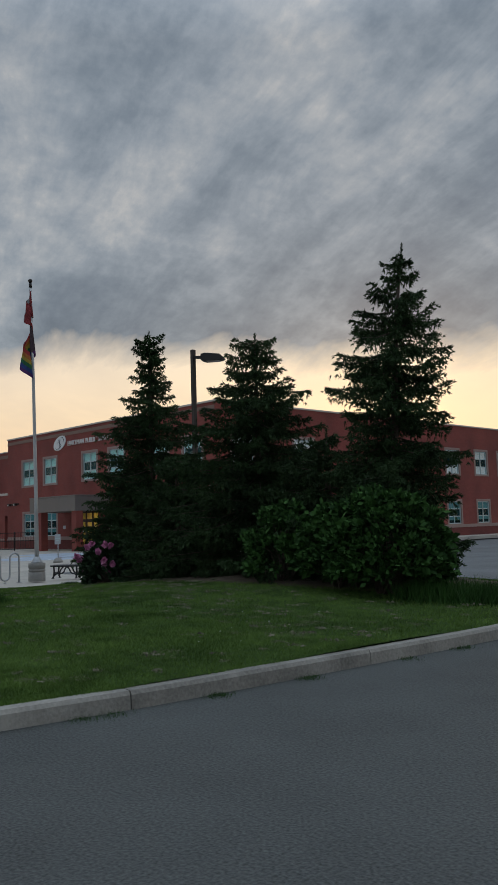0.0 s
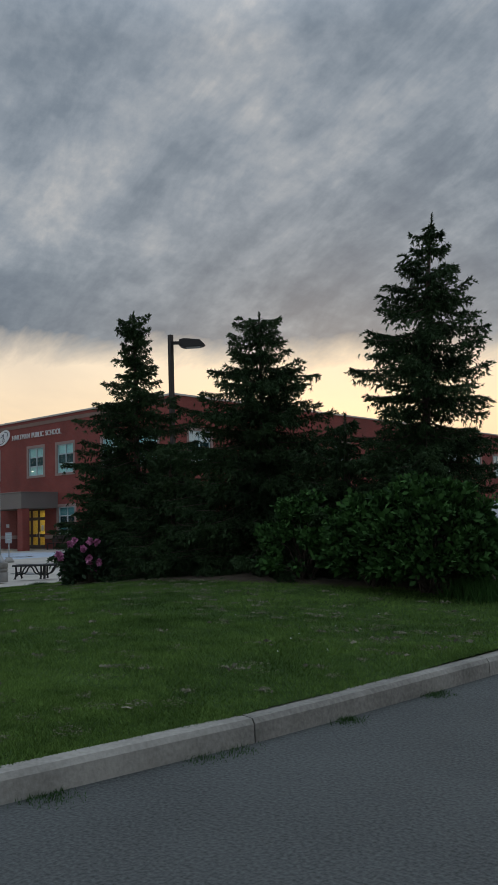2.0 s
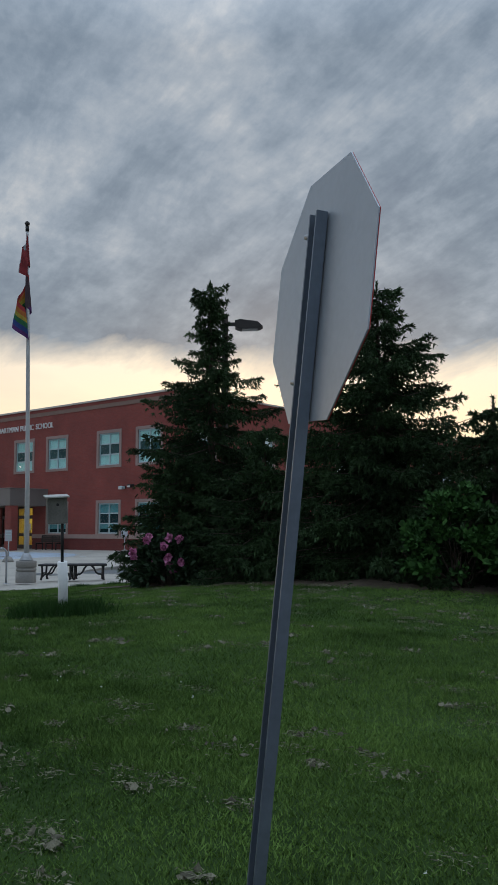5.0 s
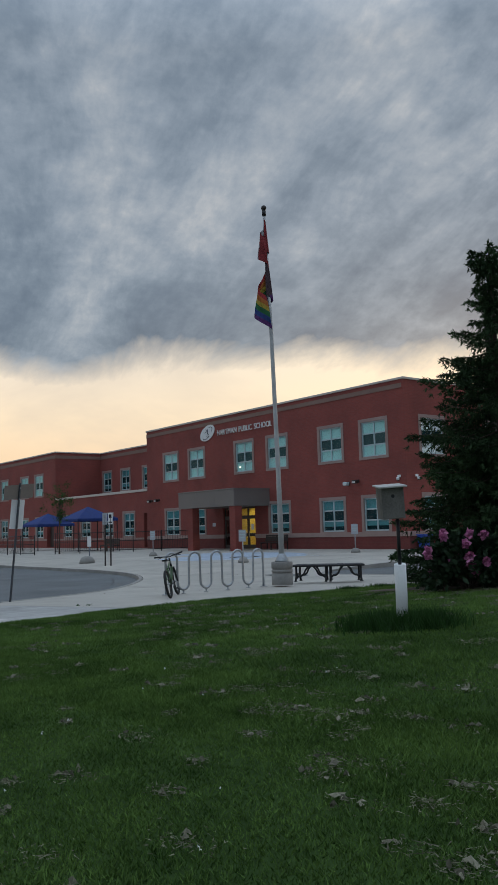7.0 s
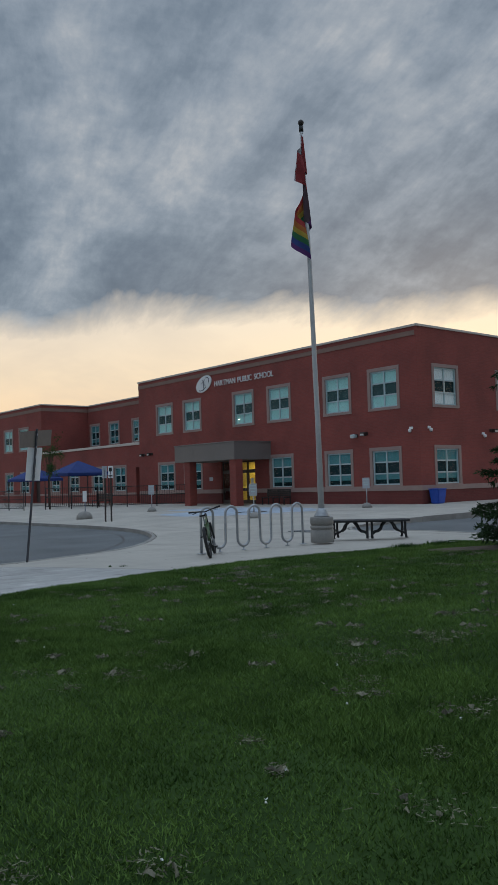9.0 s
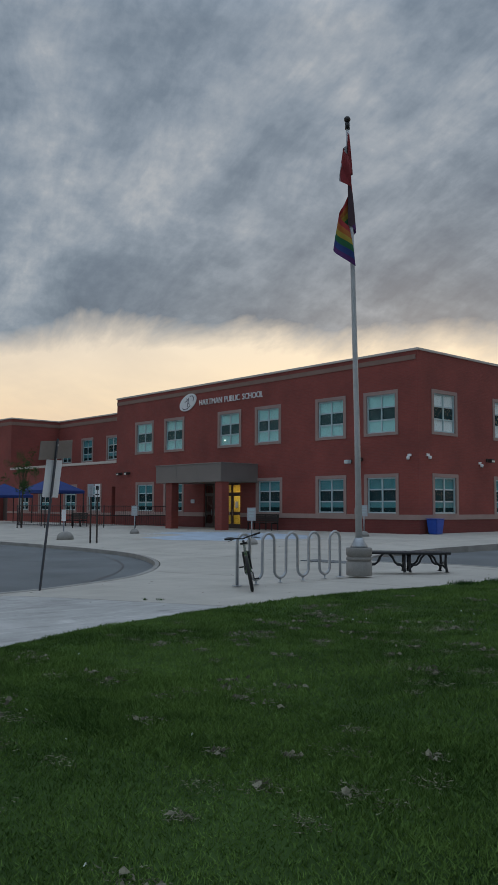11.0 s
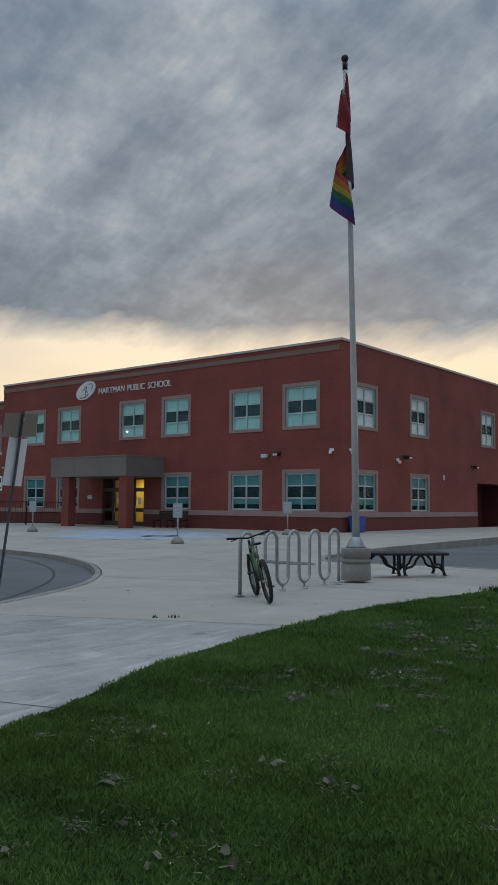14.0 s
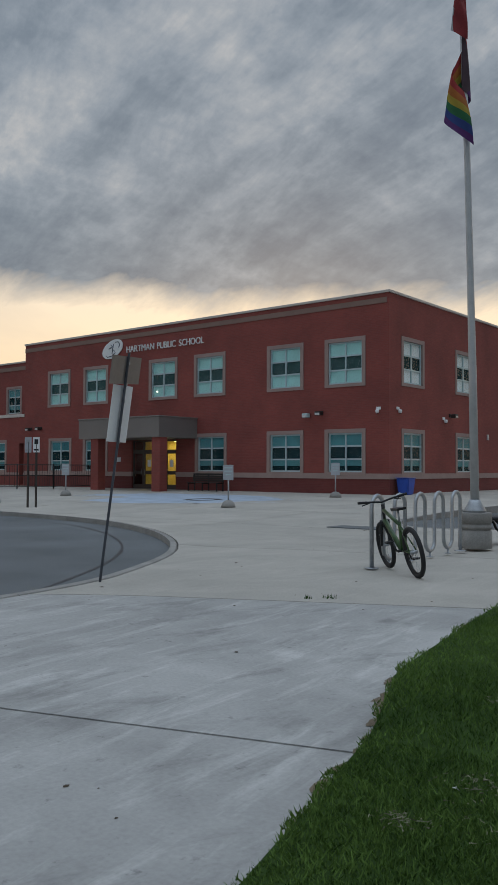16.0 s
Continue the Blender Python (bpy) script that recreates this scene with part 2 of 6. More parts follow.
BRICK = brick_material("red_brick", (0.272, 0.066, 0.053), (0.238, 0.057, 0.048), (0.225, 0.078, 0.064))
# darker plinth brick; in the recess and vestibule it also paints in shade
BRICK_LOW = brick_material("plinth_and_shaded_brick", (0.165, 0.038, 0.034), (0.145, 0.033, 0.030), (0.14, 0.05, 0.043))
STONE = mat("pale_stone_trim", (0.330, 0.238, 0.212), 0.85, vary=0.13, scale=1.5)
FRIEZE = mat("brown_stone_frieze", (0.235, 0.150, 0.120), 0.85, vary=0.12, scale=1.5)
COPING = mat("metal_coping", (0.56, 0.51, 0.46), 0.55, 0.1, vary=0.08, scale=1.0, bump=0.02)
FRAME = mat("grey_window_frame", (0.46, 0.58, 0.60), 0.5, 0.2, vary=0.08, bump=0.0)
# blind colours hold the sky reflection painted in: pale upstairs, white at the side
BLIND_UP = mat("pale_sky_reflection_blind", (0.46, 0.76, 0.72), 0.9, vary=0.10, scale=2.0, bump=0.0)
BLIND_LOW = mat("teal_dim_reflection_blind", (0.085, 0.275, 0.30), 0.9, vary=0.15, scale=2.0, bump=0.0)
BLIND_SIDE = mat("white_sky_reflection_blind", (0.86, 0.87, 0.86), 0.9, vary=0.08, scale=2.0, bump=0.0)
SCREEN_UP = mat("teal_insect_screen", (0.050, 0.105, 0.105), 0.9, vary=0.3, scale=3.0, bump=0.0, spec=0.0)
# also colours the boards that stand in for unlit rooms
SCREEN = mat("dark_screen_and_unlit_room", (0.016, 0.044, 0.050), 0.9, vary=0.3, scale=3.0, bump=0.0, spec=0.0)
GLASS = glass_material("window_glass", (0.95, 0.98, 0.98))
GREY_PANEL = mat("grey_metal_panel", (0.185, 0.165, 0.152), 0.55, 0.1, vary=0.08, scale=0.8, bump=0.02)
DARK = mat("dark_bronze_metal", (0.035, 0.03, 0.028), 0.5, 0.3, vary=0.2, bump=0.02)
BLACK = mat("black_painted_metal", (0.018, 0.019, 0.021), 0.45, 0.3, vary=0.25, bump=0.03)
GALV = mat("galvanised_steel", (0.36, 0.38, 0.40), 0.42, 0.75, vary=0.18, scale=12, fine=60, bump=0.04)
POLE_PAINT = mat("grey_white_painted_pole", (0.44, 0.45, 0.455), 0.45, 0.2, vary=0.12, scale=6, bump=0.03)
WHITE = mat("white_paint", (0.75, 0.76, 0.76), 0.55, vary=0.08, bump=0.02)
ALU = mat("bare_aluminium_sign_back", (0.42, 0.45, 0.49), 0.42, 0.55, vary=0.08, scale=4, bump=0.02)
SIGN_BACK = mat("dull_sign_back", (0.20, 0.18, 0.165), 0.6, 0.2, vary=0.15, scale=5, bump=0.02)
POST_DARK = mat("dark_steel_post", (0.065, 0.072, 0.085), 0.5, 0.4, vary=0.2, scale=8, bump=0.03)
STEEL_BLUE = mat("perforated_steel_post", (0.16, 0.19, 0.235), 0.45, 0.5, vary=0.15, scale=8, bump=0.03)
CONCRETE = paving_material("pale_broom_concrete", (0.405, 0.382, 0.342), 0.12, 0.10)
CONC_WORN = paving_material("streaked_worn_concrete", (0.352, 0.348, 0.336), 0.26, 0.46)
CONC_OLD = mat("weathered_concrete", (0.27, 0.262, 0.245), 0.9, vary=0.25, scale=2.2, fine=35, bump=0.3, obrand=0.12)
KERB = mat("kerb_concrete", (0.250, 0.240, 0.215), 0.9, vary=0.42, scale=1.6, fine=30, bump=0.3, obrand=0.15)
ASPHALT = mat("grey_asphalt", (0.066, 0.073, 0.072), 0.85, vary=0.62, scale=1.1, fine=46, bump=0.8, grain=0.78)
ASPHALT_OLD = mat("faded_grey_asphalt", (0.125, 0.136, 0.142), 0.88, vary=0.35, scale=0.45, fine=60, bump=0.5, grain=0.45)
SEAL = mat("bitumen_crack_seal", (0.022, 0.022, 0.025), 0.5, vary=0.2, bump=0.05)
LAWN = mat("mown_lawn_soil", (0.028, 0.058, 0.015), 0.95, vary=0.40, scale=0.8, fine=14, bump=0.5, tint=(0.036, 0.064, 0.018), spec=0.05)
BLADE = mat("grass_blade", (0.055, 0.121, 0.026), 0.85, vary=0.45, scale=0.55, fine=2.5, bump=0.0, tint=(0.110, 0.180, 0.042), island=0.18, spec=0.08)
TALL = mat("tall_grass_blade", (0.026, 0.072, 0.013), 0.8, vary=0.35, scale=1.5, fine=9, bump=0.0, island=0.3, spec=0.2)
STRAW = mat("dry_grass_clippings", (0.175, 0.175, 0.118), 0.95, vary=0.35, scale=4, fine=20, bump=0.0, island=0.5, spec=0.2)
THATCH = mat("dead_grass_thatch", (0.165, 0.158, 0.115), 0.95, vary=0.45, scale=9, fine=60, bump=0.4, island=0.6, spec=0.1)
MULCH = mat("brown_mulch_soil", (0.075, 0.055, 0.036), 0.95, vary=0.45, scale=3, fine=25, bump=0.6)
SOIL = mat("dry_brown_soil", (0.16, 0.125, 0.085), 0.95, vary=0.4, scale=6, fine=45, bump=0.6)
NEEDLE = mat("spruce_needle", (0.024, 0.048, 0.022), 0.8, vary=0.45, scale=1.1, fine=5, bump=0.0, tint=(0.040, 0.074, 0.028), island=0.25, spec=0.2)
BARK = mat("spruce_bark", (0.070, 0.052, 0.040), 0.95, vary=0.4, scale=6, fine=30, bump=0.6)
LEAF = mat("shrub_leaf", (0.022, 0.060, 0.016), 0.8, vary=0.35, scale=2.0, fine=9, bump=0.0, tint=(0.040, 0.098, 0.024), island=0.4, spec=0.12)
PEONY_LEAF = mat("peony_leaf", (0.016, 0.036, 0.014), 0.7, vary=0.35, scale=2.0, fine=9, bump=0.0, island=0.4, spec=0.3)
PETAL = mat("pink_peony_petal", (0.42, 0.085, 0.25), 0.65, vary=0.25, scale=5, fine=20, bump=0.0, tint=(0.56, 0.22, 0.38), island=0.4)
BLUE = mat("blue_plastic", (0.018, 0.075, 0.42), 0.45, vary=0.15, scale=4, bump=0.02)
BLUE_CLOTH = mat("blue_canvas", (0.013, 0.036, 0.17), 0.85, vary=0.2, scale=3, bump=0.05)
YELLOW = mat("yellow_bollard_paint", (0.55, 0.38, 0.04), 0.5, vary=0.15, bump=0.02)
RUBBER = mat("black_rubber", (0.014, 0.014, 0.015), 0.8, vary=0.2, bump=0.05)
BIKE_GREEN = mat("green_black_bike_paint", (0.032, 0.082, 0.020), 0.3, 0.2, vary=0.3, scale=9, bump=0.0, coat=0.4)
WOODGREY = mat("weathered_grey_wood", (0.155, 0.148, 0.135), 0.9, vary=0.3, scale=6, fine=50, bump=0.3)
WOODPALE = mat("pale_weathered_wood", (0.44, 0.43, 0.41), 0.85, vary=0.2, scale=6, fine=50, bump=0.2)
ROOFTOP = mat("roof_gravel", (0.22, 0.21, 0.20), 0.95, vary=0.3, scale=2, fine=40)
DOOR_DARK = mat("brown_steel_door", (0.060, 0.042, 0.036), 0.6, vary=0.2)
DOOR_PALE = mat("pale_blue_steel_door", (0.56, 0.62, 0.68), 0.55, vary=0.06, bump=0.02)
ROOM = mat("vestibule_plaster", (0.62, 0.47, 0.12), 0.9, vary=0.1)
CHALK = mat("pale_blue_chalk_drawing", (0.36, 0.43, 0.52), 0.95, vary=0.22, scale=1.2, fine=20, bump=0.0)
CHALK_W = mat("white_chalk_line", (0.50, 0.54, 0.58), 0.95, vary=0.2, scale=5, fine=30, bump=0.0)
FLAG_RED = mat("red_flag_cloth", (0.20, 0.020, 0.024), 0.85, vary=0.25, scale=5, bump=0.0)
FLAG_DARK = mat("dark_brown_flag_cloth", (0.060, 0.035, 0.045), 0.85, vary=0.25, scale=5, bump=0.0)
FLAG_WHITE = mat("white_flag_cloth", (0.34, 0.33, 0.35), 0.85, vary=0.12, scale=5, bump=0.0)
STRIPES = [mat("flag_" + n, c, 0.85, vary=0.15, scale=5, bump=0.0) for n, c in
           (("red", (0.27, 0.02, 0.02)), ("orange", (0.33, 0.10, 0.015)), ("yellow", (0.34, 0.25, 0.03)),
            ("green", (0.02, 0.12, 0.045)), ("blue", (0.02, 0.045, 0.18)), ("violet", (0.08, 0.02, 0.12)))]


# ---------------------------------------------------------------- mesh helpers
def mesh_from(name, verts, faces, material):
    me = bpy.data.meshes.new(name)
    me.from_pydata(verts, [], faces)
    me.materials.append(material)
    me.update()
    return me


def part(name, bm, material, parent=None, label=""):
    me = bpy.data.meshes.new(name)
    bmesh.ops.recalc_face_normals(bm, faces=bm.faces[:])
    bm.to_mesh(me)
    bm.free()
    for m in (material if isinstance(material, (list, tuple)) else [material]):
        me.materials.append(m)
    ob = new(name, me)
    if parent:
        ob.parent = parent
    if label:
        ob["label"] = label
    return ob


def thing(name, at, label, category, group="", kind=""):
    ob = new(name)
    ob.empty_display_size = 0.2
    ob.location = at
    return tagged(ob, label, category, group, kind)


def box(bm, x0, y0, z0, x1, y1, z1, bevel=0.0, m=None):
    r = bmesh.ops.create_cube(bm, size=1.0, matrix=(m or Matrix()) @ Matrix.Translation(((x0 + x1) / 2, (y0 + y1) / 2, (z0 + z1) / 2)) @ Matrix.Diagonal((abs(x1 - x0), abs(y1 - y0), abs(z1 - z0), 1)))
    if bevel:
        es = list({e for v in r["verts"] for e in v.link_edges})
        bmesh.ops.bevel(bm, geom=es, offset=bevel, segments=1, affect="EDGES")
    return bm


def boxm(*a, **k):
    return box(bmesh.new(), *a, **k)


def tube(bm, pts, r, n=8, cap=True, r_end=None):
    """A round tube along a line of points."""
    pts = [Vector(p) for p in pts]
    rings, side = [], None
    for i, p in enumerate(pts):
        d = (pts[min(i + 1, len(pts) - 1)] - pts[max(i - 1, 0)]).normalized()
        if side is None:
            side = d.orthogonal().normalized()
        side = (side - d * side.dot(d)).normalized()
        up = d.cross(side)
        rr = r if r_end is None else r + (r_end - r) * i / (len(pts) - 1)
        rings.append([bm.verts.new(p + (side * math.cos(a) + up * math.sin(a)) * rr) for a in (2 * math.pi * k / n for k in range(n))])
    for a, b in zip(rings, rings[1:]):
        for k in range(n):
            f = bm.faces.new((a[k], a[(k + 1) % n], b[(k + 1) % n], b[k]))
            f.smooth = True
    if cap:
        bm.faces.new(rings[0][::-1])
        bm.faces.new(rings[-1])
    return bm


def tubem(*a, **k):
    return tube(bmesh.new(), *a, **k)


def lathe(bm, profile, n=20, at=(0, 0, 0), smooth=True):
    rings = [[bm.verts.new((at[0] + r * math.cos(2 * math.pi * k / n), at[1] + r * math.sin(2 * math.pi * k / n), at[2] + z)) for k in range(n)] for r, z in profile]
    for a, b in zip(rings, rings[1:]):
        for k in range(n):
            bm.faces.new((a[k], a[(k + 1) % n], b[(k + 1) % n], b[k])).smooth = smooth
    bm.faces.new(rings[0][::-1])
    bm.faces.new(rings[-1])
    return bm


def lathem(*a, **k):
    return lathe(bmesh.new(), *a, **k)


def plate(bm, outline, thickness, m=None):
    """A flat plate: outline in x and z, thick along y, at the pose m."""
    m = m or Matrix()
    a = [bm.verts.new(m @ Vector((x, 0, z))) for x, z in outline]
    b = [bm.verts.new(m @ Vector((x, thickness, z))) for x, z in outline]
    bm.faces.new(a)
    bm.faces.new(b[::-1])
    n = len(a)
    for k in range(n):
        bm.faces.new((a[k], b[k], b[(k + 1) % n], a[(k + 1) % n]))
    return bm


def platem(*a, **k):
    return plate(bmesh.new(), *a, **k)


def shards(name, pos, tip, width, material, parent=None, quad=False):
    """Many thin leaves or needles in one mesh: each from pos to pos + tip."""
    n = len(pos)
    up = np.random.RandomState(n % 9973).normal(size=(n, 3))
    side = np.cross(tip, up)
    side /= np.linalg.norm(side, axis=1, keepdims=True) + 1e-9
    side *= np.asarray(width).reshape(-1, 1)
    k = 4 if quad else 3
    v = np.empty((n, k, 3), np.float32)
    if quad:
        v[:, 0], v[:, 1], v[:, 2], v[:, 3] = pos, pos + tip * 0.5 + side, pos + tip, pos + tip * 0.5 - side
    else:
        v[:, 0], v[:, 1], v[:, 2] = pos - side, pos + side, pos + tip
    me = bpy.data.meshes.new(name)
    me.vertices.add(n * k)
    me.vertices.foreach_set("co", v.reshape(-1))
    me.loops.add(n * k)
    me.loops.foreach_set("vertex_index", np.arange(n * k, dtype=np.int32))
    me.polygons.add(n)
    me.polygons.foreach_set("loop_start", np.arange(0, n * k, k, dtype=np.int32))
    me.update(calc_edges=True)
    me.materials.append(material)
    ob = new(name, me)
    if parent:
        ob.parent = parent
        ob.location = -parent.location
    return ob


def smooth(a, b, t):
    t = min(1.0, max(0.0, (t - a) / (b - a)))
    return t * t * (3 - 2 * t)


def ground_z(x, y):
    """The paved ground: level, rising gently to the school and falling a little to the bus loop."""
    dip = 0.14 * smooth(25.6, 30.5, -x) * (1 - smooth(20.0, 27.0, y))
    return 0.012 * max(0.0, min(y, 38.0) - 20.0) - dip


KERB_X = -5.33
ROADSIDE = [(-13.5, -14.3), (-11.5, -11.4), (-8.5, -9.4), (-5.0, -8.05), (-2.0, -7.2), (0.5, -6.50), (2.6, -6.03), (4.2, -5.70), (4.81, -5.63), (5.6, -5.48), (6.1, -5.41), (6.9, -5.34), (8.0, -5.26), (9.8, -5.14), (10.8, -5.08), (14.0, -4.98), (20.0, -4.9), (39.3, -4.85)]


def kerb_x(y):
    """Where the road meets its kerb."""
    return float(np.interp(y, [a for a, _ in ROADSIDE], [b for _, b in ROADSIDE]))


EDGE = [(-16.0, -19.0), (-6.0, -19.2), (0.0, -19.9), (2.5, -20.42), (4.5, -21.10), (6.1, -21.56), (7.3, -22.10), (9.8, -22.55), (11.5, -22.8), (13.3, -22.75), (15.4, -22.5), (18.0, -22.2), (60, -22.0)]


def edge_x(y):
    """Where the lawn meets the concrete."""
    for (a, xa), (b, xb) in zip(EDGE, EDGE[1:]):
        if a <= y <= b:
            return xa + (xb - xa) * (y - a) / (b - a)
    return EDGE[0][1]


def lawn_z(x, y):
    t = min(1.0, max(0.0, (x - KERB_X) / (edge_x(y) - KERB_X)))
    base = 0.345 * (1 - smooth(0.0, 1.0, t)) + 0.035 * smooth(0.0, 1.0, t)
    rise = 0.30 * math.exp(-((x + 13.5) / 5.2) ** 2) * smooth(2.0, 11.5, y)
    rise += 0.10 * smooth(11, 14.5, y) * (1 - smooth(-9, -5.6, x)) * (1 - smooth(0.7, 1.0, t))
    return base + rise * (1 - smooth(16.3, 18.0, y)) + 0.02 * noise.noise(Vector((x * 0.7, y * 0.7, 0)))


# ---------------------------------------------------------------- ground
def sheet(name, outline, z, material, label, category, drop=0.25):
    bm = bmesh.new()
    top = [bm.verts.new((x, y, z)) for x, y in outline]
    f = bm.faces.new(top)
    r = bmesh.ops.extrude_face_region(bm, geom=[f])
    bmesh.ops.translate(bm, verts=[e for e in r["geom"] if isinstance(e, bmesh.types.BMVert)], vec=(0, 0, -drop))
    return tagged(part(name, bm, material), label, category, kind="structure")


sheet("ground", [(-2500, -2500), (2500, -2500), (2500, 2500), (-2500, 2500)], -0.42, LAWN, "dull green open ground reaching the horizon", "ground", 0.3)
sheet("road", [(-14.34, -70), (40, -70), (40, 120), (-4.89, 120)] + [(b - 0.04, a) for a, b in ROADSIDE[::-1]], 0.195, ASPHALT, "worn grey asphalt road beside the lawn", "road", 0.4)
sheet("bus_loop_road", [(-140, -60), (-21.5, -60), (-24.5, 20.2), (-140, 20.2)], -0.27, ASPHALT_OLD, "grey asphalt bus loop with patched edge", "road", 0.2)
sheet("driveway_road", [(-31.3, 20.2), (-4.92, 20.2), (-4.92, 140), (-38.2, 140), (-38.2, 44), (-31.3, 39)], -0.11, ASPHALT_OLD, "grey asphalt driveway and parking area", "road", 0.2)


def arc(cx, cy, r, a0, a1, n=12):
    return [(cx + r * math.cos(radians(a0 + (a1 - a0) * k / n)), cy + r * math.sin(radians(a0 + (a1 - a0) * k / n))) for k in range(n + 1)]


LOOP_TURN = [(-26.8, 4.0), (-26.98, 7.6), (-27.3, 9.2), (-27.85, 10.25), (-29.1, 12.25), (-30.2, 13.65), (-31.8, 15.25), (-34.3, 17.05), (-37.8, 18.65), (-42.0, 19.3), (-46.0, 19.35)]


def rounded(line, times=2):
    for _ in range(times):
        out = [line[0]]
        for (ax, ay), (bx, by) in zip(line, line[1:]):
            out += [(ax * 0.75 + bx * 0.25, ay * 0.75 + by * 0.25), (ax * 0.25 + bx * 0.75, ay * 0.25 + by * 0.75)]
        line = out + [line[-1]]
    return line


LOOP = [(-24.6, -60), (-25.6, -20)] + rounded(LOOP_TURN) + [(-60, 19.3), (-140, 19.3)]
DRIVE = [(-16.0, 20.45), (-23.2, 20.45)] + [(-26.2, 20.7), (-28.2, 20.95)] + arc(-28.2, 23.6, 2.65, 270, 180, 8)[1:] + [(-30.88, 27), (-30.9, 38), (-31.6, 43), (-34.0, 48), (-35.4, 52), (-35.6, 120)]


def plaza():
    """The concrete apron before the school, cut into slabs by its joints."""
    lawn_side = [(edge_x(y) + 0.02, y) for y in (-16, -6, 0, 2.5, 4.5, 6.1, 7.3, 9.8, 11.5, 13.3, 15.4, 17.4)] + [(-21.6, 18.05), (-16.0, 18.1)]
    outline = [(-19.0, -60)] + lawn_side + DRIVE + [(-38.28, 120), (-38.28, 35.76), (-140, 35.76)] + LOOP[::-1]
    bm = bmesh.new()
    bm.faces.new([bm.verts.new((x, y, 0)) for x, y in outline])
    bm.normal_update()
    bmesh.ops.triangulate(bm, faces=bm.faces[:], ngon_method="EAR_CLIP")
    pieces = [bm]
    cuts = [((-22.64, 10.3), (3.7, 1.87)), ((-21.6, 5.86), (1.63, 0.54)), ((-21.0, 1.8), (1.6, 0.35)), ((-29.5, 14.45), (1, 0.06)), ((-30, 20.0), (1, 0)), ((-30, 24.2), (1, 0)), ((-30, 28.4), (1, 0)), ((-30, 32.4), (1, 0)),
            ((-38.2, 40), (1, 0)), ((-38.2, 46), (1, 0)), ((-38.2, 52), (1, 0))]
    cuts += [((x, 20), (0, 1)) for x in (-34.5, -40, -45.5, -51, -56.5, -62, -70, -80)]
    for at, d in cuts:
        nrm = Vector((-d[1], d[0], 0)).normalized()
        out = []
        for b in pieces:
            for s in (1, -1):
                c = b.copy()
                bmesh.ops.bisect_plane(c, geom=c.verts[:] + c.edges[:] + c.faces[:], plane_co=Vector((*at, 0)) + nrm * 0.013 * s, plane_no=nrm * s, clear_inner=True)
                if c.faces and sum(f.calc_area() for f in c.faces) > 0.05:
                    out.append(c)
                else:
                    c.free()
            b.free()
        pieces = out
    root = tagged(part("pavement", boxm(-139, 20.6, -0.42, -38.5, 35.7, -0.33), CONC_OLD), "pale broomed concrete plaza with open joints before the school", "pavement", kind="structure")
    for b in pieces:
        area = sum(f.calc_area() for f in b.faces)
        mid = sum((f.calc_center_median() * f.calc_area() for f in b.faces), Vector()) / area
        near = (mid.x + 22.64) * 1.87 - (mid.y - 10.3) * 3.7 > 0 and mid.x > -60
        r = bmesh.ops.extrude_face_region(b, geom=b.faces[:])
        bmesh.ops.translate(b, verts=[e for e in r["geom"] if isinstance(e, bmesh.types.BMVert)], vec=(0, 0, -0.24))
        for v in b.verts:
            v.co.z += ground_z(v.co.x, v.co.y)
        part("slab", b, CONC_WORN if near else CONCRETE, root)
    return root


plaza()


def kerb_run(name, line, width, height_fn, material, label, step=2.4, below=0.3):
    """A kerb along a line, in separate stones with narrow joints; it lies to the line's right."""
    pts = [Vector((*p, 0)) for p in line]
    root = thing(name, (pts[0].x, pts[0].y, 0), label, "kerb", kind="structure")
    lens = [0.0]
    for a, b in zip(pts, pts[1:]):
        lens.append(lens[-1] + (b - a).length)

    def along(s):
        for k in range(len(pts) - 1):
            if s <= lens[k + 1] or k == len(pts) - 2:
                d = (pts[k + 1] - pts[k]).normalized()
                return pts[k] + d * (s - lens[k]), d
    count = int(lens[-1] / step)
    for i in range(count):
        bm = bmesh.new()
        s0, s1 = i * step + 0.006, (i + 1) * step - 0.006
        rings = []
        for k in range(5):
            p, d = along(s0 + (s1 - s0) * k / 4)
            side = Vector((d.y, -d.x, 0))
            h = height_fn(p.x, p.y)
            jit = 0.006 * noise.noise(Vector((p.x * 1.7, p.y * 1.7, 3)))
            prof = [(0, -below), (0.02 + jit, h - 0.035), (0.045, h), (width, h + 0.004), (width, -below)]
            rings.append([bm.verts.new((p.x + side.x * o, p.y + side.y * o, z)) for o, z in prof])
        for a, b in zip(rings, rings[1:]):
            for k in range(4):
                bm.faces.new((a[k], a[k + 1], b[k + 1], b[k]))
        bm.faces.new(rings[0])
        bm.faces.new(rings[-1][::-1])
        ob = part("kerb_stone", bm, material, root)
        ob.location = -root.location
    return root


def road_kerb_z(x, y):
    return 0.355


kerb_run("kerb", [(b, a) for a, b in ROADSIDE[::-1]], 0.175, road_kerb_z, KERB, "worn concrete road kerb along the lawn", 3.03)
kerb_run("kerb", [(x, y) for x, y in LOOP if y > -21][::-1][1:], 0.16, lambda x, y: 0.006 + ground_z(x, y), CONC_OLD, "grey concrete kerb round the bus loop", 2.0, 0.4)
kerb_run("kerb", DRIVE[1:-1], 0.16, lambda x, y: 0.006 + ground_z(x, y), CONC_OLD, "grey concrete kerb beside the driveway", 2.0)


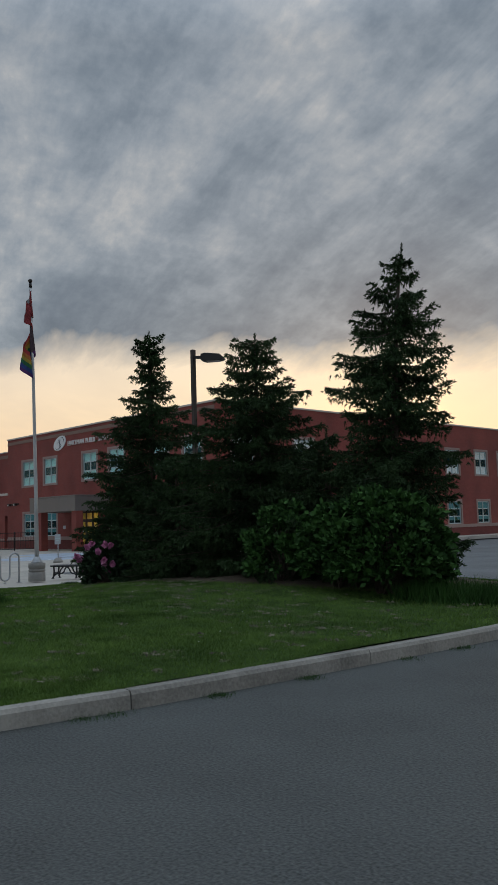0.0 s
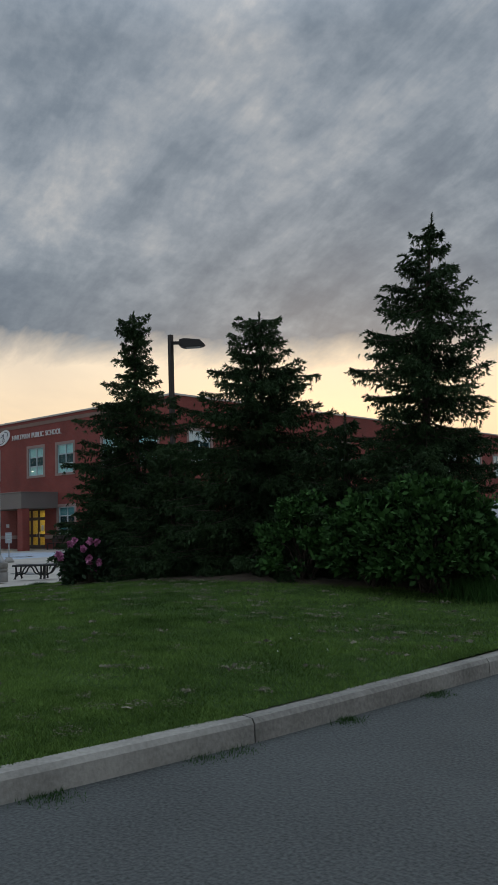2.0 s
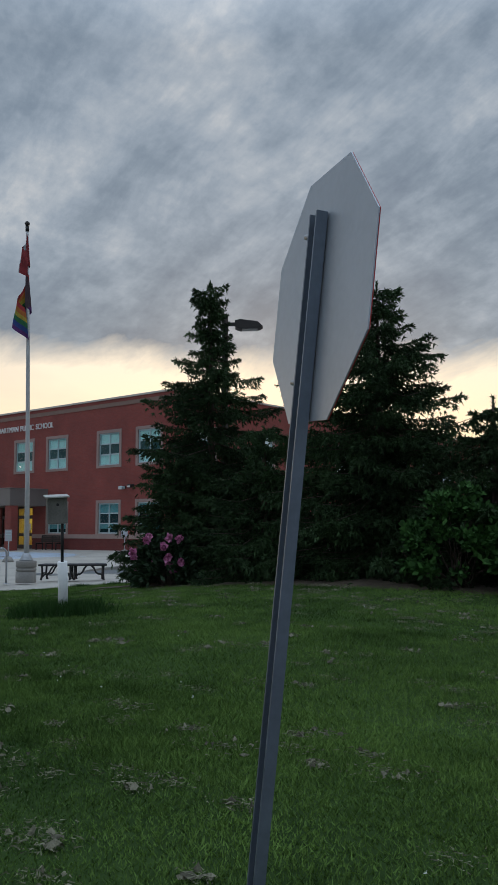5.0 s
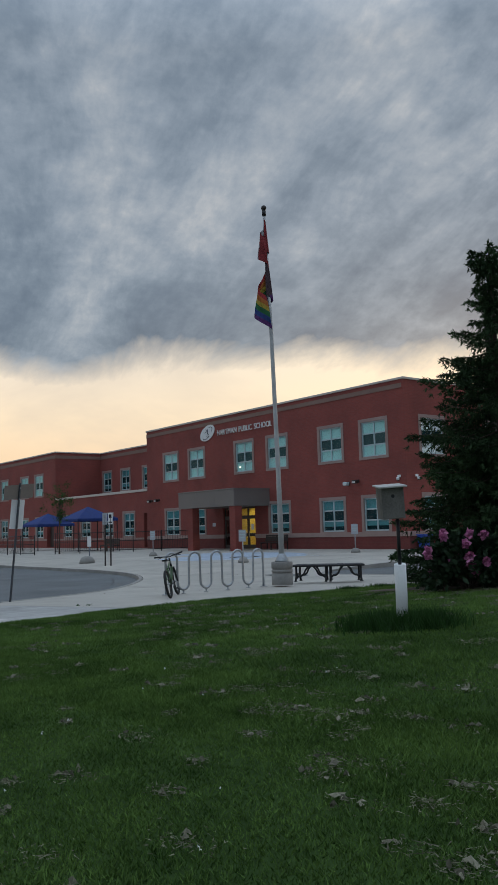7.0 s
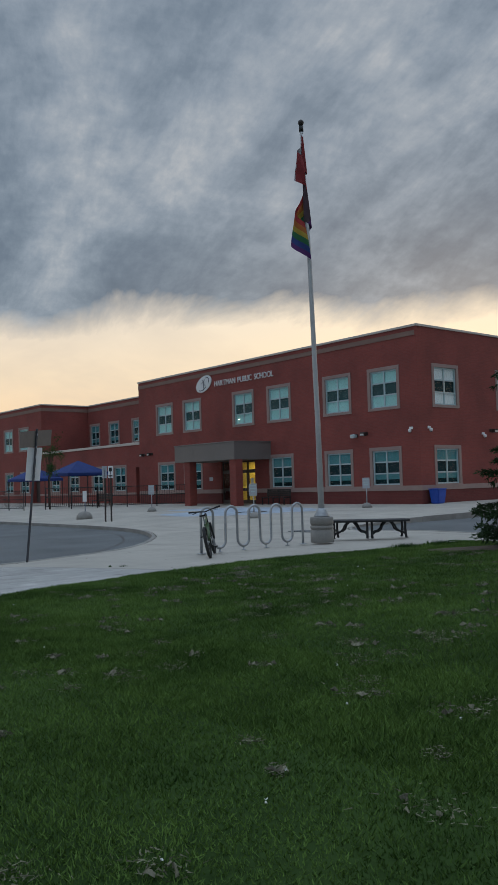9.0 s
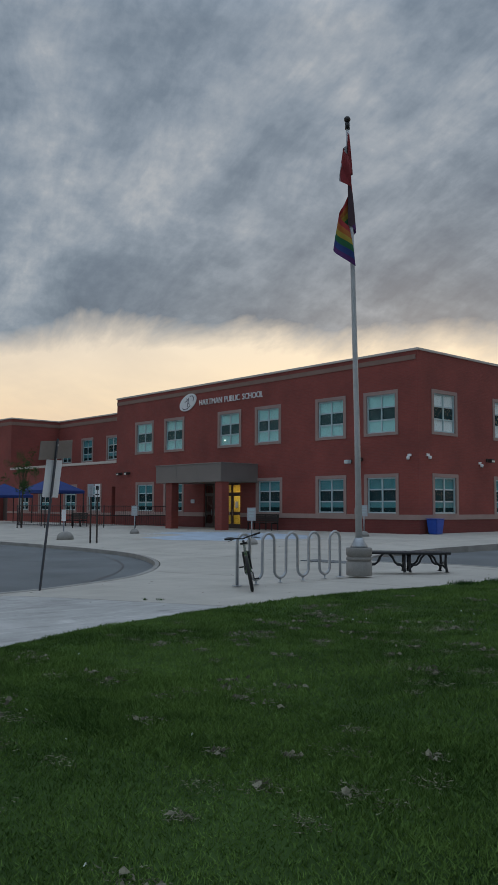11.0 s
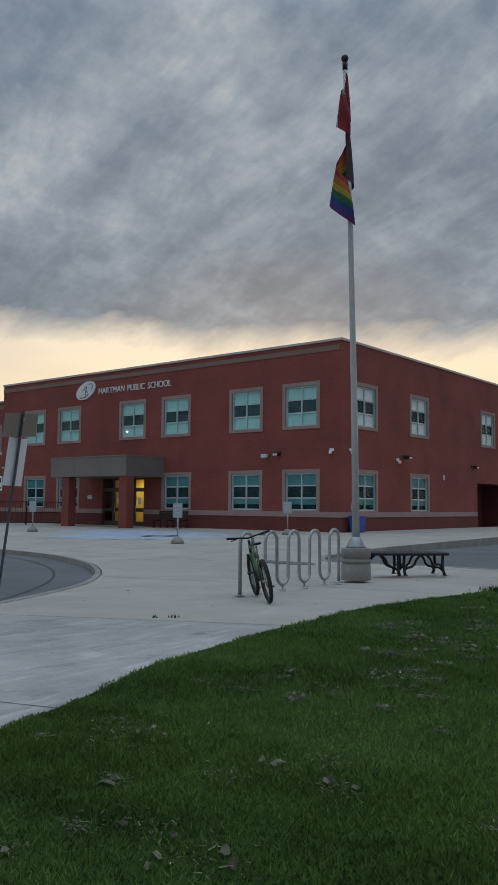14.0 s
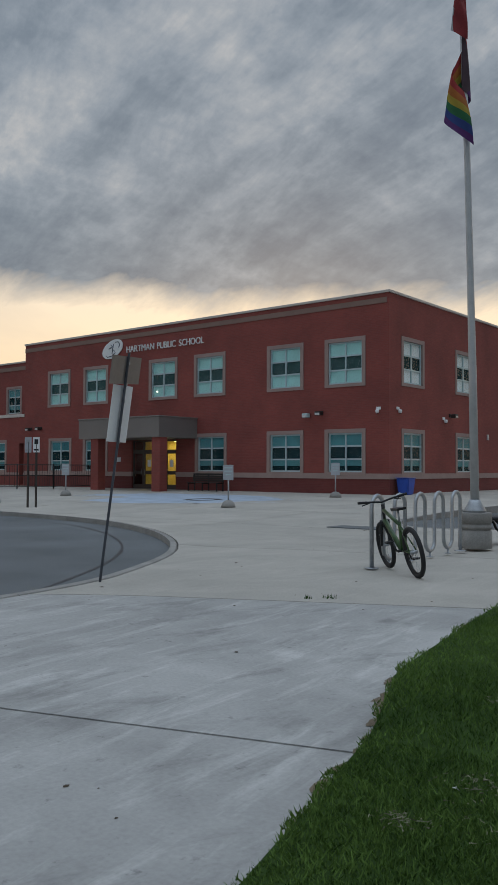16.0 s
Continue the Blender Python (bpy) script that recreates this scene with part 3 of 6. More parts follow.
def lawn():
    ys = np.linspace(-16, 18.0, 120)
    n = 70
    verts, faces = [], []
    for y in ys:
        xr = kerb_x(y) - 0.16
        xl = edge_x(y)
        for k in range(n + 1):
            x = xl + (xr - xl) * k / n
            verts.append((x, y, lawn_z(x, y)))
    for j in range(len(ys) - 1):
        for k in range(n):
            a = j * (n + 1) + k
            faces.append((a, a + 1, a + n + 2, a + n + 1))
    ob = new("lawn", mesh_from("lawn", verts, faces, LAWN))
    for p in ob.data.polygons:
        p.use_smooth = True
    return tagged(ob, "sloping mown green lawn with dry clippings", "lawn", kind="structure")


lawn()
sheet("verge", [(-23.0, 17.9), (-5.05, 17.9), (-5.05, 18.15), (-23.0, 18.15)], 0.02, LAWN, "narrow grass verge beside the path", "ground", 0.3)
sheet("sidewalk", [(-15.9, 18.1), (-7.0, 18.1), (-7.0, 20.4), (-15.9, 20.4)], 0.0, CONCRETE, "pale concrete path behind the trees", "pavement", 0.3)


# ---------------------------------------------------------------- school
FY, SX = 35.75, -38.3          # front wall and side wall
ROOF = 9.6
school = thing("school_building", (SX, FY, 0), "two-storey red brick school with stone window trim", "building")


def school_part(name, bm, material, label="", parent=None):
    ob = part(name, bm, material, parent or school, label)
    ob.location = -school.location if not parent else (0, 0, 0)
    return ob


def wall_front(u0, u1, z0, z1, y, holes, material, depth=0.35, axis="x"):
    """A wall with openings: along x at y facing -y, or along y at x facing +x."""
    bm = bmesh.new()
    us = sorted({u0, u1, *[h[0] for h in holes], *[h[1] for h in holes]})
    zs = sorted({z0, z1, *[h[2] for h in holes], *[h[3] for h in holes]})
    inside = lambda u, z: any(h[0] < u < h[1] and h[2] < z < h[3] for h in holes)
    P = (lambda u, d, z: (u, y + d, z)) if axis == "x" else (lambda u, d, z: (y - d, u, z))
    quad = lambda *c: bm.faces.new([bm.verts.new(p) for p in c])
    for a, b in zip(us, us[1:]):
        for c, d in zip(zs, zs[1:]):
            if not inside((a + b) / 2, (c + d) / 2):
                quad(P(a, 0, c), P(b, 0, c), P(b, 0, d), P(a, 0, d))
                quad(P(a, depth, c), P(a, depth, d), P(b, depth, d), P(b, depth, c))
    for a, b, c, d in [*holes, (u0, u1, z0, z1)]:
        quad(P(a, 0, c), P(a, depth, c), P(a, depth, d), P(a, 0, d))
        quad(P(b, 0, c), P(b, 0, d), P(b, depth, d), P(b, depth, c))
        quad(P(a, 0, d), P(a, depth, d), P(b, depth, d), P(b, 0, d))
        quad(P(a, 0, c), P(b, 0, c), P(b, depth, c), P(a, depth, c))
    bmesh.ops.remove_doubles(bm, verts=bm.verts[:], dist=0.0005)
    return bm


def window(u, z0, z1, w, plane, axis, upper):
    """A stone-trimmed window with two columns of three panes. It is built along x facing -y, then turned for the side wall."""
    m = pose(u, plane, z0) if axis == "x" else pose(plane, u, z0, 0, 0, 90)
    h, t = z1 - z0, 0.19
    bm = bmesh.new()
    for a in ((0, 0, t, h), (w - t, 0, w, h), (t, h - t, w - t, h), (t, 0, w - t, t * 0.8)):
        box(bm, a[0], -0.035, a[1], a[2], 0.14, a[3], m=m)
    win = school_part("window", bm, STONE, "stone-trimmed six-pane window")
    x0, x1, a0, a1 = t, w - t, t * 0.8, h - t
    fb = bmesh.new()
    s = 0.072
    xm = (x0 + x1) / 2
    zs = [a0 + (a1 - a0) * k / 3 for k in range(4)]
    for q in ((x0, a0, x0 + s, a1), (x1 - s, a0, x1, a1), (xm - s / 2, a0, xm + s / 2, a1)):
        box(fb, q[0], 0.06, q[1], q[2], 0.13, q[3], m=m)
    for k, zc in enumerate(zs):
        z_lo = zc if k == 0 else zc - s * (1 if k == 3 else 0.5)
        for xa, xb in ((x0 + s, xm - s / 2), (xm + s / 2, x1 - s)):
            box(fb, xa, 0.062, z_lo, xb, 0.128, z_lo + s, m=m)
    part("window_frame", fb, FRAME, win)
    # reflected sky is put into the blind colour, by storey and wall
    reflect_blind = {"up": BLIND_UP, "low": BLIND_LOW, "side": BLIND_SIDE}[upper]
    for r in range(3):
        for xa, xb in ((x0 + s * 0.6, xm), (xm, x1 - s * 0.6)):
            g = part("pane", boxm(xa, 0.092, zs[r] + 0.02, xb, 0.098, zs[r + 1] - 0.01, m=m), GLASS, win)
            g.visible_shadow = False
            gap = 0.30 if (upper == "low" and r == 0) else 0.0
            part("reflect_blind" if r != 1 else "insect_screen", boxm(xa - 0.004, 0.135, zs[r] + gap, xb + 0.004, 0.139, zs[r + 1], m=m), (SCREEN_UP if upper == "up" else SCREEN) if r == 1 else reflect_blind, win)
    # added dark board: the room's darkness painted close behind the panes
    part("dark_room_board", boxm(0.03, 0.20, 0.03, w - 0.03, 0.23, h - 0.03, m=m), SCREEN, win)
    return win


W = 2.28
UP = (5.26, 7.60)
LOW = (1.06, 3.26)
front_up = [-41.83, -45.37, -50.45, -54.0, -59.8, -63.35]
front_low = [-41.83, -45.37, -50.35, -59.8, -63.2]
holes = [(u + 0.02, u + W - 0.02, UP[0] + 0.02, UP[1] - 0.02) for u in front_up] + [(u + 0.02, u + W - 0.02, LOW[0] + 0.02, LOW[1] - 0.02) for u in front_low]
ENT = (-55.4, -51.8, 0.19, 2.99)
holes += [ENT]
school_part("wall", wall_front(-65.8, SX, 1.16, ROOF - 0.12, FY, [(a, b, max(c, 1.16), d) if c < 1.16 else (a, b, c, d) for a, b, c, d in holes], BRICK), BRICK, "red brick front wall")
# plinth under a stone string course
def runs(u0, u1, gaps):
    out, a = [], u0
    for g0, g1 in sorted(gaps):
        out.append((a, g0))
        a = g1
    return out + [(a, u1)]


for a, b in runs(-65.8, SX, [ENT[:2]]):
    school_part("plinth", boxm(a, FY + 0.002, -0.3, b, FY + 0.34, 0.90), BRICK_LOW, "darker brick plinth")
for a, b in runs(-65.8, SX + 0.03, [ENT[:2]] + [(u, u + W) for u in front_low]):
    school_part("string_course", boxm(a, FY - 0.03, 0.90, b, FY + 0.33, 1.158), STONE, "pale stone string course")
for u in front_low:
    school_part("string_course", boxm(u, FY - 0.03, 0.90, u + W, FY + 0.33, 1.057), STONE)
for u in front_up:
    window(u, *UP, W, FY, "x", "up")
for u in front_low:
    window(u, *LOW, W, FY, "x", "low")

side_up = [36.86, 42.58, 52.0, 60.9, 65.37, 69.13, 73.7, 78.3]
side_low = [36.86, 42.58, 60.9, 65.4, 69.2]
GAR = (51.4, 56.8, 0.15, 2.95)
DOORS = [(73.7, 75.6), (76.6, 79.4)]
sh = [(u + 0.02, u + W - 0.02, UP[0] + 0.02, UP[1] - 0.02) for u in side_up] + [(u + 0.02, u + W - 0.02, max(LOW[0] + 0.02, 1.16), LOW[1] - 0.02) for u in side_low]
sh += [(GAR[0], GAR[1], 1.16, GAR[3])] + [(a, b, 1.16, 3.05) for a, b in DOORS]
school_part("wall", wall_front(FY + 0.352, 100, 1.16, ROOF - 0.12, SX, sh, BRICK, axis="y"), BRICK, "red brick side wall")
gaps = [(GAR[0], GAR[1])] + DOORS
for a, b in runs(FY + 0.34, 100, gaps):
    school_part("plinth", boxm(SX - 0.34, a, -0.3, SX - 0.002, b, 0.90), BRICK_LOW)
for a, b in runs(FY + 0.33, 100, gaps + [(u, u + W) for u in side_low]):
    school_part("string_course", boxm(SX - 0.33, a, 0.90, SX + 0.03, b, 1.158), STONE)
for u in side_low:
    school_part("string_course", boxm(SX - 0.33, u, 0.90, SX + 0.03, u + W, 1.057), STONE)
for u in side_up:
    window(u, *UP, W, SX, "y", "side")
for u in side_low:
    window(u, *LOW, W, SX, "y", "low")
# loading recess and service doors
# recess walls take the darker brick, so shade is in their colour
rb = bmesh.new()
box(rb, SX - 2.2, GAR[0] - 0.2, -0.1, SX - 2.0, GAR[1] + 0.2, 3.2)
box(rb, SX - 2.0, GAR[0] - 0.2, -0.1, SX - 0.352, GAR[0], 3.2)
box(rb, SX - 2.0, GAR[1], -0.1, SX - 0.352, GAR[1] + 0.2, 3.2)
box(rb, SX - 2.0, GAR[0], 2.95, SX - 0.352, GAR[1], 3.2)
school_part("loading_recess", rb, BRICK_LOW, "brick loading recess with its shade put into darker brick")
rd = school_part("door", boxm(SX - 1.98, 52.3, 0.15, SX - 1.93, 54.4, 2.4, 0.01), DOOR_DARK, "brown steel double door")
part("door_handle", boxm(SX - 1.93, 53.25, 1.0, SX - 1.88, 53.29, 1.3), GALV, rd)
for a, b in DOORS:
    d = school_part("door", boxm(SX - 0.20, a + 0.05, 0.16, SX - 0.14, b - 0.05, 3.0, 0.01), DOOR_PALE, "pale blue steel service door")
    part("door_frame", box(boxm(SX - 0.3, a, 0.15, SX - 0.05, a + 0.06, 3.05), SX - 0.3, b - 0.06, 0.15, SX - 0.05, b, 3.05), FRAME, d)
    part("door_handle", boxm(SX - 0.14, a + 0.15, 1.05, SX - 0.08, a + 0.19, 1.25), GALV, d)

# copings, stone frieze, roof
school_part("frieze", boxm(-65.8, FY - 0.03, 9.02, SX - 0.12, FY - 0.002, 9.27), FRIEZE, "brown stone frieze under the roofline")
cp = bmesh.new()
box(cp, -65.86, FY - 0.06, ROOF - 0.12, SX + 0.06, FY + 0.40, ROOF, 0.012)
box(cp, SX - 0.40, FY + 0.402, ROOF - 0.12, SX + 0.06, 100, ROOF, 0.012)
school_part("coping", cp, COPING, "pale metal parapet coping")
school_part("roof", boxm(-65.5, FY + 0.36, 8.8, SX - 0.36, 99, 9.0), ROOFTOP, "flat gravel roof")
school_part("wall", boxm(-65.8, FY + 0.36, -0.3, -65.45, 99, ROOF - 0.121), BRICK)
school_part("wall", boxm(-65.44, 99.01, -0.3, SX - 0.36, 99.35, ROOF - 0.121), BRICK)

# lower wing: ground storey in line, upper storey set back, end block in line again
wl = [(-69.9, 2.1), (-73.55, 2.1), (-77.8, 2.1), (-81.4, 2.0)]
wh = [(u + 0.02, u + w - 0.02, LOW[0] + 0.02, LOW[1] - 0.02) for u, w in wl]
school_part("wall", wall_front(-83.2, -65.802, 0.2, 4.75, FY, wh + [(-67.6 + 1.2, -65.9, 0.25, 3.0)], BRICK), BRICK, "red brick ground-storey wall of the wing")
for u, w in wl:
    window(u, *LOW, w, FY, "x", "low")
school_part("door_recess", boxm(-66.4, FY + 0.355, 0.1, -65.85, FY + 0.5, 3.1), DOOR_DARK, "dark recessed side door")
school_part("ledge", boxm(-83.18, FY - 0.06, 4.752, -65.81, FY + 0.45, 4.95, 0.012), COPING, "pale metal ledge")
school_part("terrace_roof", boxm(-83.18, FY + 0.46, 4.5, -65.81, 40.6, 4.8), ROOFTOP)
SB = 40.6
su = [(-82.75, 2.0), (-79.1, 2.0), (-74.95, 2.0), (-71.0, 2.0)]
school_part("wall", wall_front(-83.19, -65.81, 4.5, 9.4, SB, [(u + 0.02, u + w - 0.02, 5.42, 7.62) for u, w in su], BRICK), BRICK, "red brick set-back upper wall")
for u, w in su:
    window(u, 5.40, 7.64, w, SB, "x", "low")
bu = [(-88.3, 2.3), (-91.95, 2.3), (-97.5, 2.3), (-101.2, 2.3)]
bl = [(-88.1, 2.2), (-91.8, 2.2), (-97.5, 2.3), (-101.2, 2.3)]
school_part("wall", wall_front(-122, -83.2, 0.2, 9.4, FY, [(u + 0.02, u + w - 0.02, 5.22, 7.56) for u, w in bu] + [(u + 0.02, u + w - 0.02, LOW[0] + 0.02, LOW[1] - 0.02) for u, w in bl] + [(-85.2, -83.6, 0.25, 2.9)], BRICK), BRICK, "red brick end block wall")
for u, w in bu:
    window(u, 5.20, 7.58, w, FY, "x", "up")
for u, w in bl:
    window(u, *LOW, w, FY, "x", "low")
school_part("door_recess", boxm(-85.3, FY + 0.355, 0.1, -83.5, FY + 0.5, 3.0), DOOR_DARK)
school_part("wall", boxm(-83.55, FY + 0.36, 0.2, -83.202, 60, 9.4), BRICK)
school_part("roof", boxm(-121.6, FY + 0.36, 8.6, -83.56, 60, 8.8), ROOFTOP)
school_part("roof", boxm(-83.19, SB + 0.36, 8.6, -65.82, 60, 8.8), ROOFTOP)
cw = bmesh.new()
box(cw, -122, FY - 0.06, 9.402, -83.14, FY + 0.4, 9.52, 0.012)
box(cw, -83.6, FY + 0.402, 9.402, -83.14, SB - 0.062, 9.52, 0.012)
box(cw, -83.6, SB - 0.06, 9.402, -65.82, SB + 0.4, 9.52, 0.012)
school_part("coping", cw, COPING)
fz = bmesh.new()
box(fz, -122, FY - 0.03, 8.85, -83.17, FY - 0.002, 9.15)
box(fz, -83.199, FY + 0.0, 8.85, -83.17, SB - 0.04, 9.15)
box(fz, -83.168, SB - 0.03, 8.85, -65.82, SB - 0.002, 9.15)
school_part("frieze", fz, FRIEZE)
for a, b in runs(-122, -65.802, [(-66.4, -65.9), (-85.2, -83.6)]):
    school_part("string_course", boxm(a, FY - 0.03, 0.90, b, FY - 0.003, 1.055), STONE)

# entrance: canopy on brick piers, recessed doors, lit vestibule
cn = bmesh.new()
box(cn, -56.65, 32.83, 3.0, -50.2, FY - 0.002, 4.06)
school_part("canopy", cn, GREY_PANEL, "grey metal-clad entrance canopy")
cr = bmesh.new()
box(cr, -56.69, 32.79, 4.062, -50.16, FY - 0.003, 4.13, 0.01)
for x in (-54.5, -52.35):
    box(cr, x - 0.008, 32.822, 3.02, x + 0.008, 32.829, 4.05)
school_part("canopy_trim", cr, GREY_PANEL)
for x in (-55.72, -50.85):
    school_part("pier", boxm(x, 32.93, 0.1, x + 0.62, 33.48, 2.998, 0.01), BRICK, "square brick pier")
# side walls in darker brick: vestibule gloom painted into the colour
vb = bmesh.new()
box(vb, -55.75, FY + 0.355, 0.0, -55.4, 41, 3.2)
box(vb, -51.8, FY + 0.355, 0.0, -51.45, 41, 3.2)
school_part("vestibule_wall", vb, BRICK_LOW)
school_part("vestibule_floor", boxm(-55.4, FY, 0.0, -51.8, 41, 0.192), CONC_OLD)
vi = bmesh.new()
box(vi, -55.4, 41.0, 0.2, -51.8, 41.2, 3.2)
box(vi, -55.398, FY + 0.355, 2.995, -51.802, 41.0, 3.2)
school_part("vestibule_inner_wall", vi, ROOM, "warm ochre vestibule wall")
# added panel that blocks the ceiling light from the leftmost door
school_part("vestibule_light_block", boxm(-54.50, FY + 0.20, 0.193, -54.44, 40.99, 2.99), ROOM, "added ochre panel keeping the ceiling light off the left door")
# added dark board: shade behind the leftmost door, put into its colour
school_part("vestibule_shade_board", boxm(-55.39, FY + 1.0, 0.193, -54.51, FY + 1.1, 2.99), DOOR_DARK, "added dark board standing for shade behind the left door")
school_part("ceiling_light", boxm(-53.9, 37.8, 2.94, -52.3, 39.0, 2.985), emit("ceiling_light_diffuser", (1.0, 0.84, 0.36), 6.5), "lit ceiling panel inside the vestibule")
DY = FY + 0.10
for k in range(4):
    x = -55.39 + k * 0.895
    db = bmesh.new()
    for q in ((0.005, 0.2, 0.10, 2.3), (0.79, 0.2, 0.885, 2.3), (0.10, 0.2, 0.79, 0.45), (0.10, 1.02, 0.79, 1.22), (0.10, 2.2, 0.79, 2.3), (0.005, 2.302, 0.885, 2.42), (0.005, 2.9, 0.885, 2.985), (0.005, 2.42, 0.06, 2.9), (0.83, 2.42, 0.885, 2.9)):
        box(db, x + q[0], DY, q[1], x + q[2], DY + 0.07, q[3])
    d = school_part("door", db, DOOR_DARK, "dark-framed glazed entrance door, lit from inside" if k else "dark-framed glazed entrance door, unlit")
    for z0, z1, inset in ((0.45, 1.02, 0.10), (1.22, 2.2, 0.10), (2.42, 2.9, 0.06)):
        g = part("pane", boxm(x + inset, DY + 0.03, z0, x + 0.89 - inset, DY + 0.036, z1), GLASS, d)
        g.visible_shadow = False
    hx = x + (0.74 if k % 2 == 0 else 0.15)
    part("door_handle", tubem([(hx, DY - 0.05, 0.95), (hx, DY - 0.05, 1.35)], 0.015), GALV, d)
    if k in (1, 3):
        part("door_notice", boxm(x + 0.30, DY + 0.02, 1.45, x + 0.58, DY + 0.028, 1.85), WHITE, d, "paper notice on the glass")
school_part("notice_plate", boxm(-56.75, FY - 0.02, 1.75, -56.35, FY - 0.002, 2.0, 0.004), ALU)


# ---------------------------------------------------------------- lettering, emblem and small fixtures on the walls
def lettering(text, x0, x1, z0, height, y, material):
    root = thing("wall_lettering", (x0, y, z0), "raised white capital letters naming the school", "lettering")
    made, adv = [], 0.0
    for ch in text:
        if ch == " ":
            adv += 0.46
            continue
        cu = bpy.data.curves.new("letter", "FONT")
        cu.body, cu.size, cu.extrude = ch, 1.0, 0.06
        tmp = new("tmp", cu)
        bpy.context.view_layer.update()
        me = bpy.data.meshes.new_from_object(tmp.evaluated_get(bpy.context.evaluated_depsgraph_get()))
        bpy.data.objects.remove(tmp)
        xs = [v.co.x for v in me.vertices]
        ys = [v.co.y for v in me.vertices]
        w = max(xs) - min(xs)
        made.append((me, adv - min(xs), ch))
        adv += w + 0.09
        top = max(ys)
    total = adv - 0.09
    sx = (x1 - x0) / total
    sz = height / 0.70
    for me, a, ch in made:
        for v in me.vertices:
            v.co = Vector(((v.co.x + a) * sx, -v.co.z * 0.5 - 0.035, v.co.y * sz))
        me.materials.append(material)
        ob = new("letter", me)
        ob.parent = root
    return root


LETTER = mat("white_letter_metal", (0.70, 0.70, 0.70), 0.4, 0.1, vary=0.05, bump=0.0)
lettering("HARTMAN PUBLIC SCHOOL", -55.88, -49.72, 8.19, 0.37, FY, LETTER)
emb = thing("emblem_sign", (-57.1, FY, 8.5), "tilted white oval emblem with dark strokes on the brick", "sign")
tilt = pose(0, 0, 0, 0, -18, 0)
ell = lambda a, b, n=36: [(a * math.cos(2 * math.pi * k / n), b * math.sin(2 * math.pi * k / n)) for k in range(n)]
part("plate", platem(ell(0.93, 0.52), 0.05, tilt @ Matrix.Translation((0, -0.07, 0))), WHITE, emb)
INK = mat("dark_emblem_ink", (0.05, 0.06, 0.09), 0.6, vary=0.1, bump=0.0)
for pts in ([(-0.05, 0.30), (0.10, 0.10), (-0.12, -0.28)], [(0.22, 0.25), (0.02, 0.0), (0.16, -0.2)], [(-0.28, 0.12), (-0.02, 0.14)],
            [(-0.62, -0.18), (-0.55, -0.30), (-0.2, -0.38), (0.2, -0.30)], [(0.35, 0.30), (0.62, 0.22), (0.70, 0.02), (0.55, -0.12)]):
    part("stroke", tubem([tilt @ Vector((a, -0.075, b)) for a, b in pts], 0.026, 6), INK, emb)


def wall_lamp(at, rz, label, material, head):
    th = thing("wall_lamp", at, label, "lamp")
    m = pose(0, 0, 0, 0, 0, rz)
    part("bracket", boxm(-0.07, -0.06, -0.09, 0.07, 0.0, 0.09, 0.01, m=m), DARK, th)
    part("arm", tubem([m @ Vector((0, -0.05, 0)), m @ Vector((0, -0.2, -0.04))], 0.03, 8), DARK, th)
    part("lamp_head", boxm(-0.17, -0.42, -0.14, 0.17, -0.16, 0.06, 0.03, m=m), head, th)
    part("lens", boxm(-0.13, -0.43, -0.12, 0.13, -0.421, -0.02, m=m), material, th)


LENS = mat("lamp_lens", (0.55, 0.56, 0.54), 0.2, vary=0.05, bump=0.0)
for x, z in ((-42.0, 4.08), (-64.0, 3.95), (-65.05, 3.93)):
    wall_lamp((x, FY, z), 0, "dark wall-pack lamp on the brick wall", LENS, DARK)
for y, z in ((41.9, 4.12), (50.6, 3.95), (70.9, 4.15)):
    wall_lamp((SX, y, z), 90, "dark wall-pack lamp on the brick wall", LENS, DARK)
for x, z in ((-42.75, 4.0),):
    wall_lamp((x, FY, z), 0, "pale security lamp beside a dark wall-pack lamp", LENS, FRAME)


def wall_camera(at, rz):
    th = thing("security_camera", at, "small white security camera on a wall bracket", "camera", "security cameras")
    m = pose(0, 0, 0, 0, 0, rz)
    part("mount", boxm(-0.12, -0.05, 0.02, 0.12, 0, 0.15, 0.01, m=m), WHITE, th)
    part("arm", tubem([m @ Vector((0, -0.03, 0.05)), m @ Vector((0, -0.14, -0.03))], 0.025, 8), WHITE, th)
    part("dome", lathem([(0.02, -0.16), (0.07, -0.13), (0.09, -0.07), (0.09, 0.0), (0.04, 0.03)], 14, m @ Vector((0, -0.14, 0.0))), WHITE, th)
    part("lens", lathem([(0.01, -0.18), (0.04, -0.165), (0.05, -0.14)], 10, m @ Vector((0, -0.14, 0.0))), BLACK, th)


wall_camera((-38.85, FY, 4.08), 0)
wall_camera((SX, 36.5, 4.1), 90)
wall_camera((SX, 41.2, 3.85), 90)
tagged(part("wall_vent", boxm(SX, 46.55, 3.0, SX + 0.06, 46.75, 3.3, 0.01), ALU), "small grey vent cover on the side wall", "vent")
ru = thing("rooftop_unit", (-45, 47, 9.0), "pale metal ventilation unit on the roof", "ventilation unit")
part("casing", boxm(-1.6, -1.2, 0.0, 1.6, 1.2, 1.65, 0.03), COPING, ru)
part("hood", boxm(-1.0, -1.5, 0.5, 1.0, -1.2, 1.2, 0.02), FRAME, ru)
lamp_in = part("window_lamp", lathem([(0.02, 0), (0.06, 0.015), (0.075, 0.04), (0.03, 0.07)], 12, (-53.45, FY + 0.12, 5.72)), emit("lit_bulb", (1.0, 0.88, 0.66), 2.0))
tagged(lamp_in, "small lit lamp behind an upper window", "lamp")

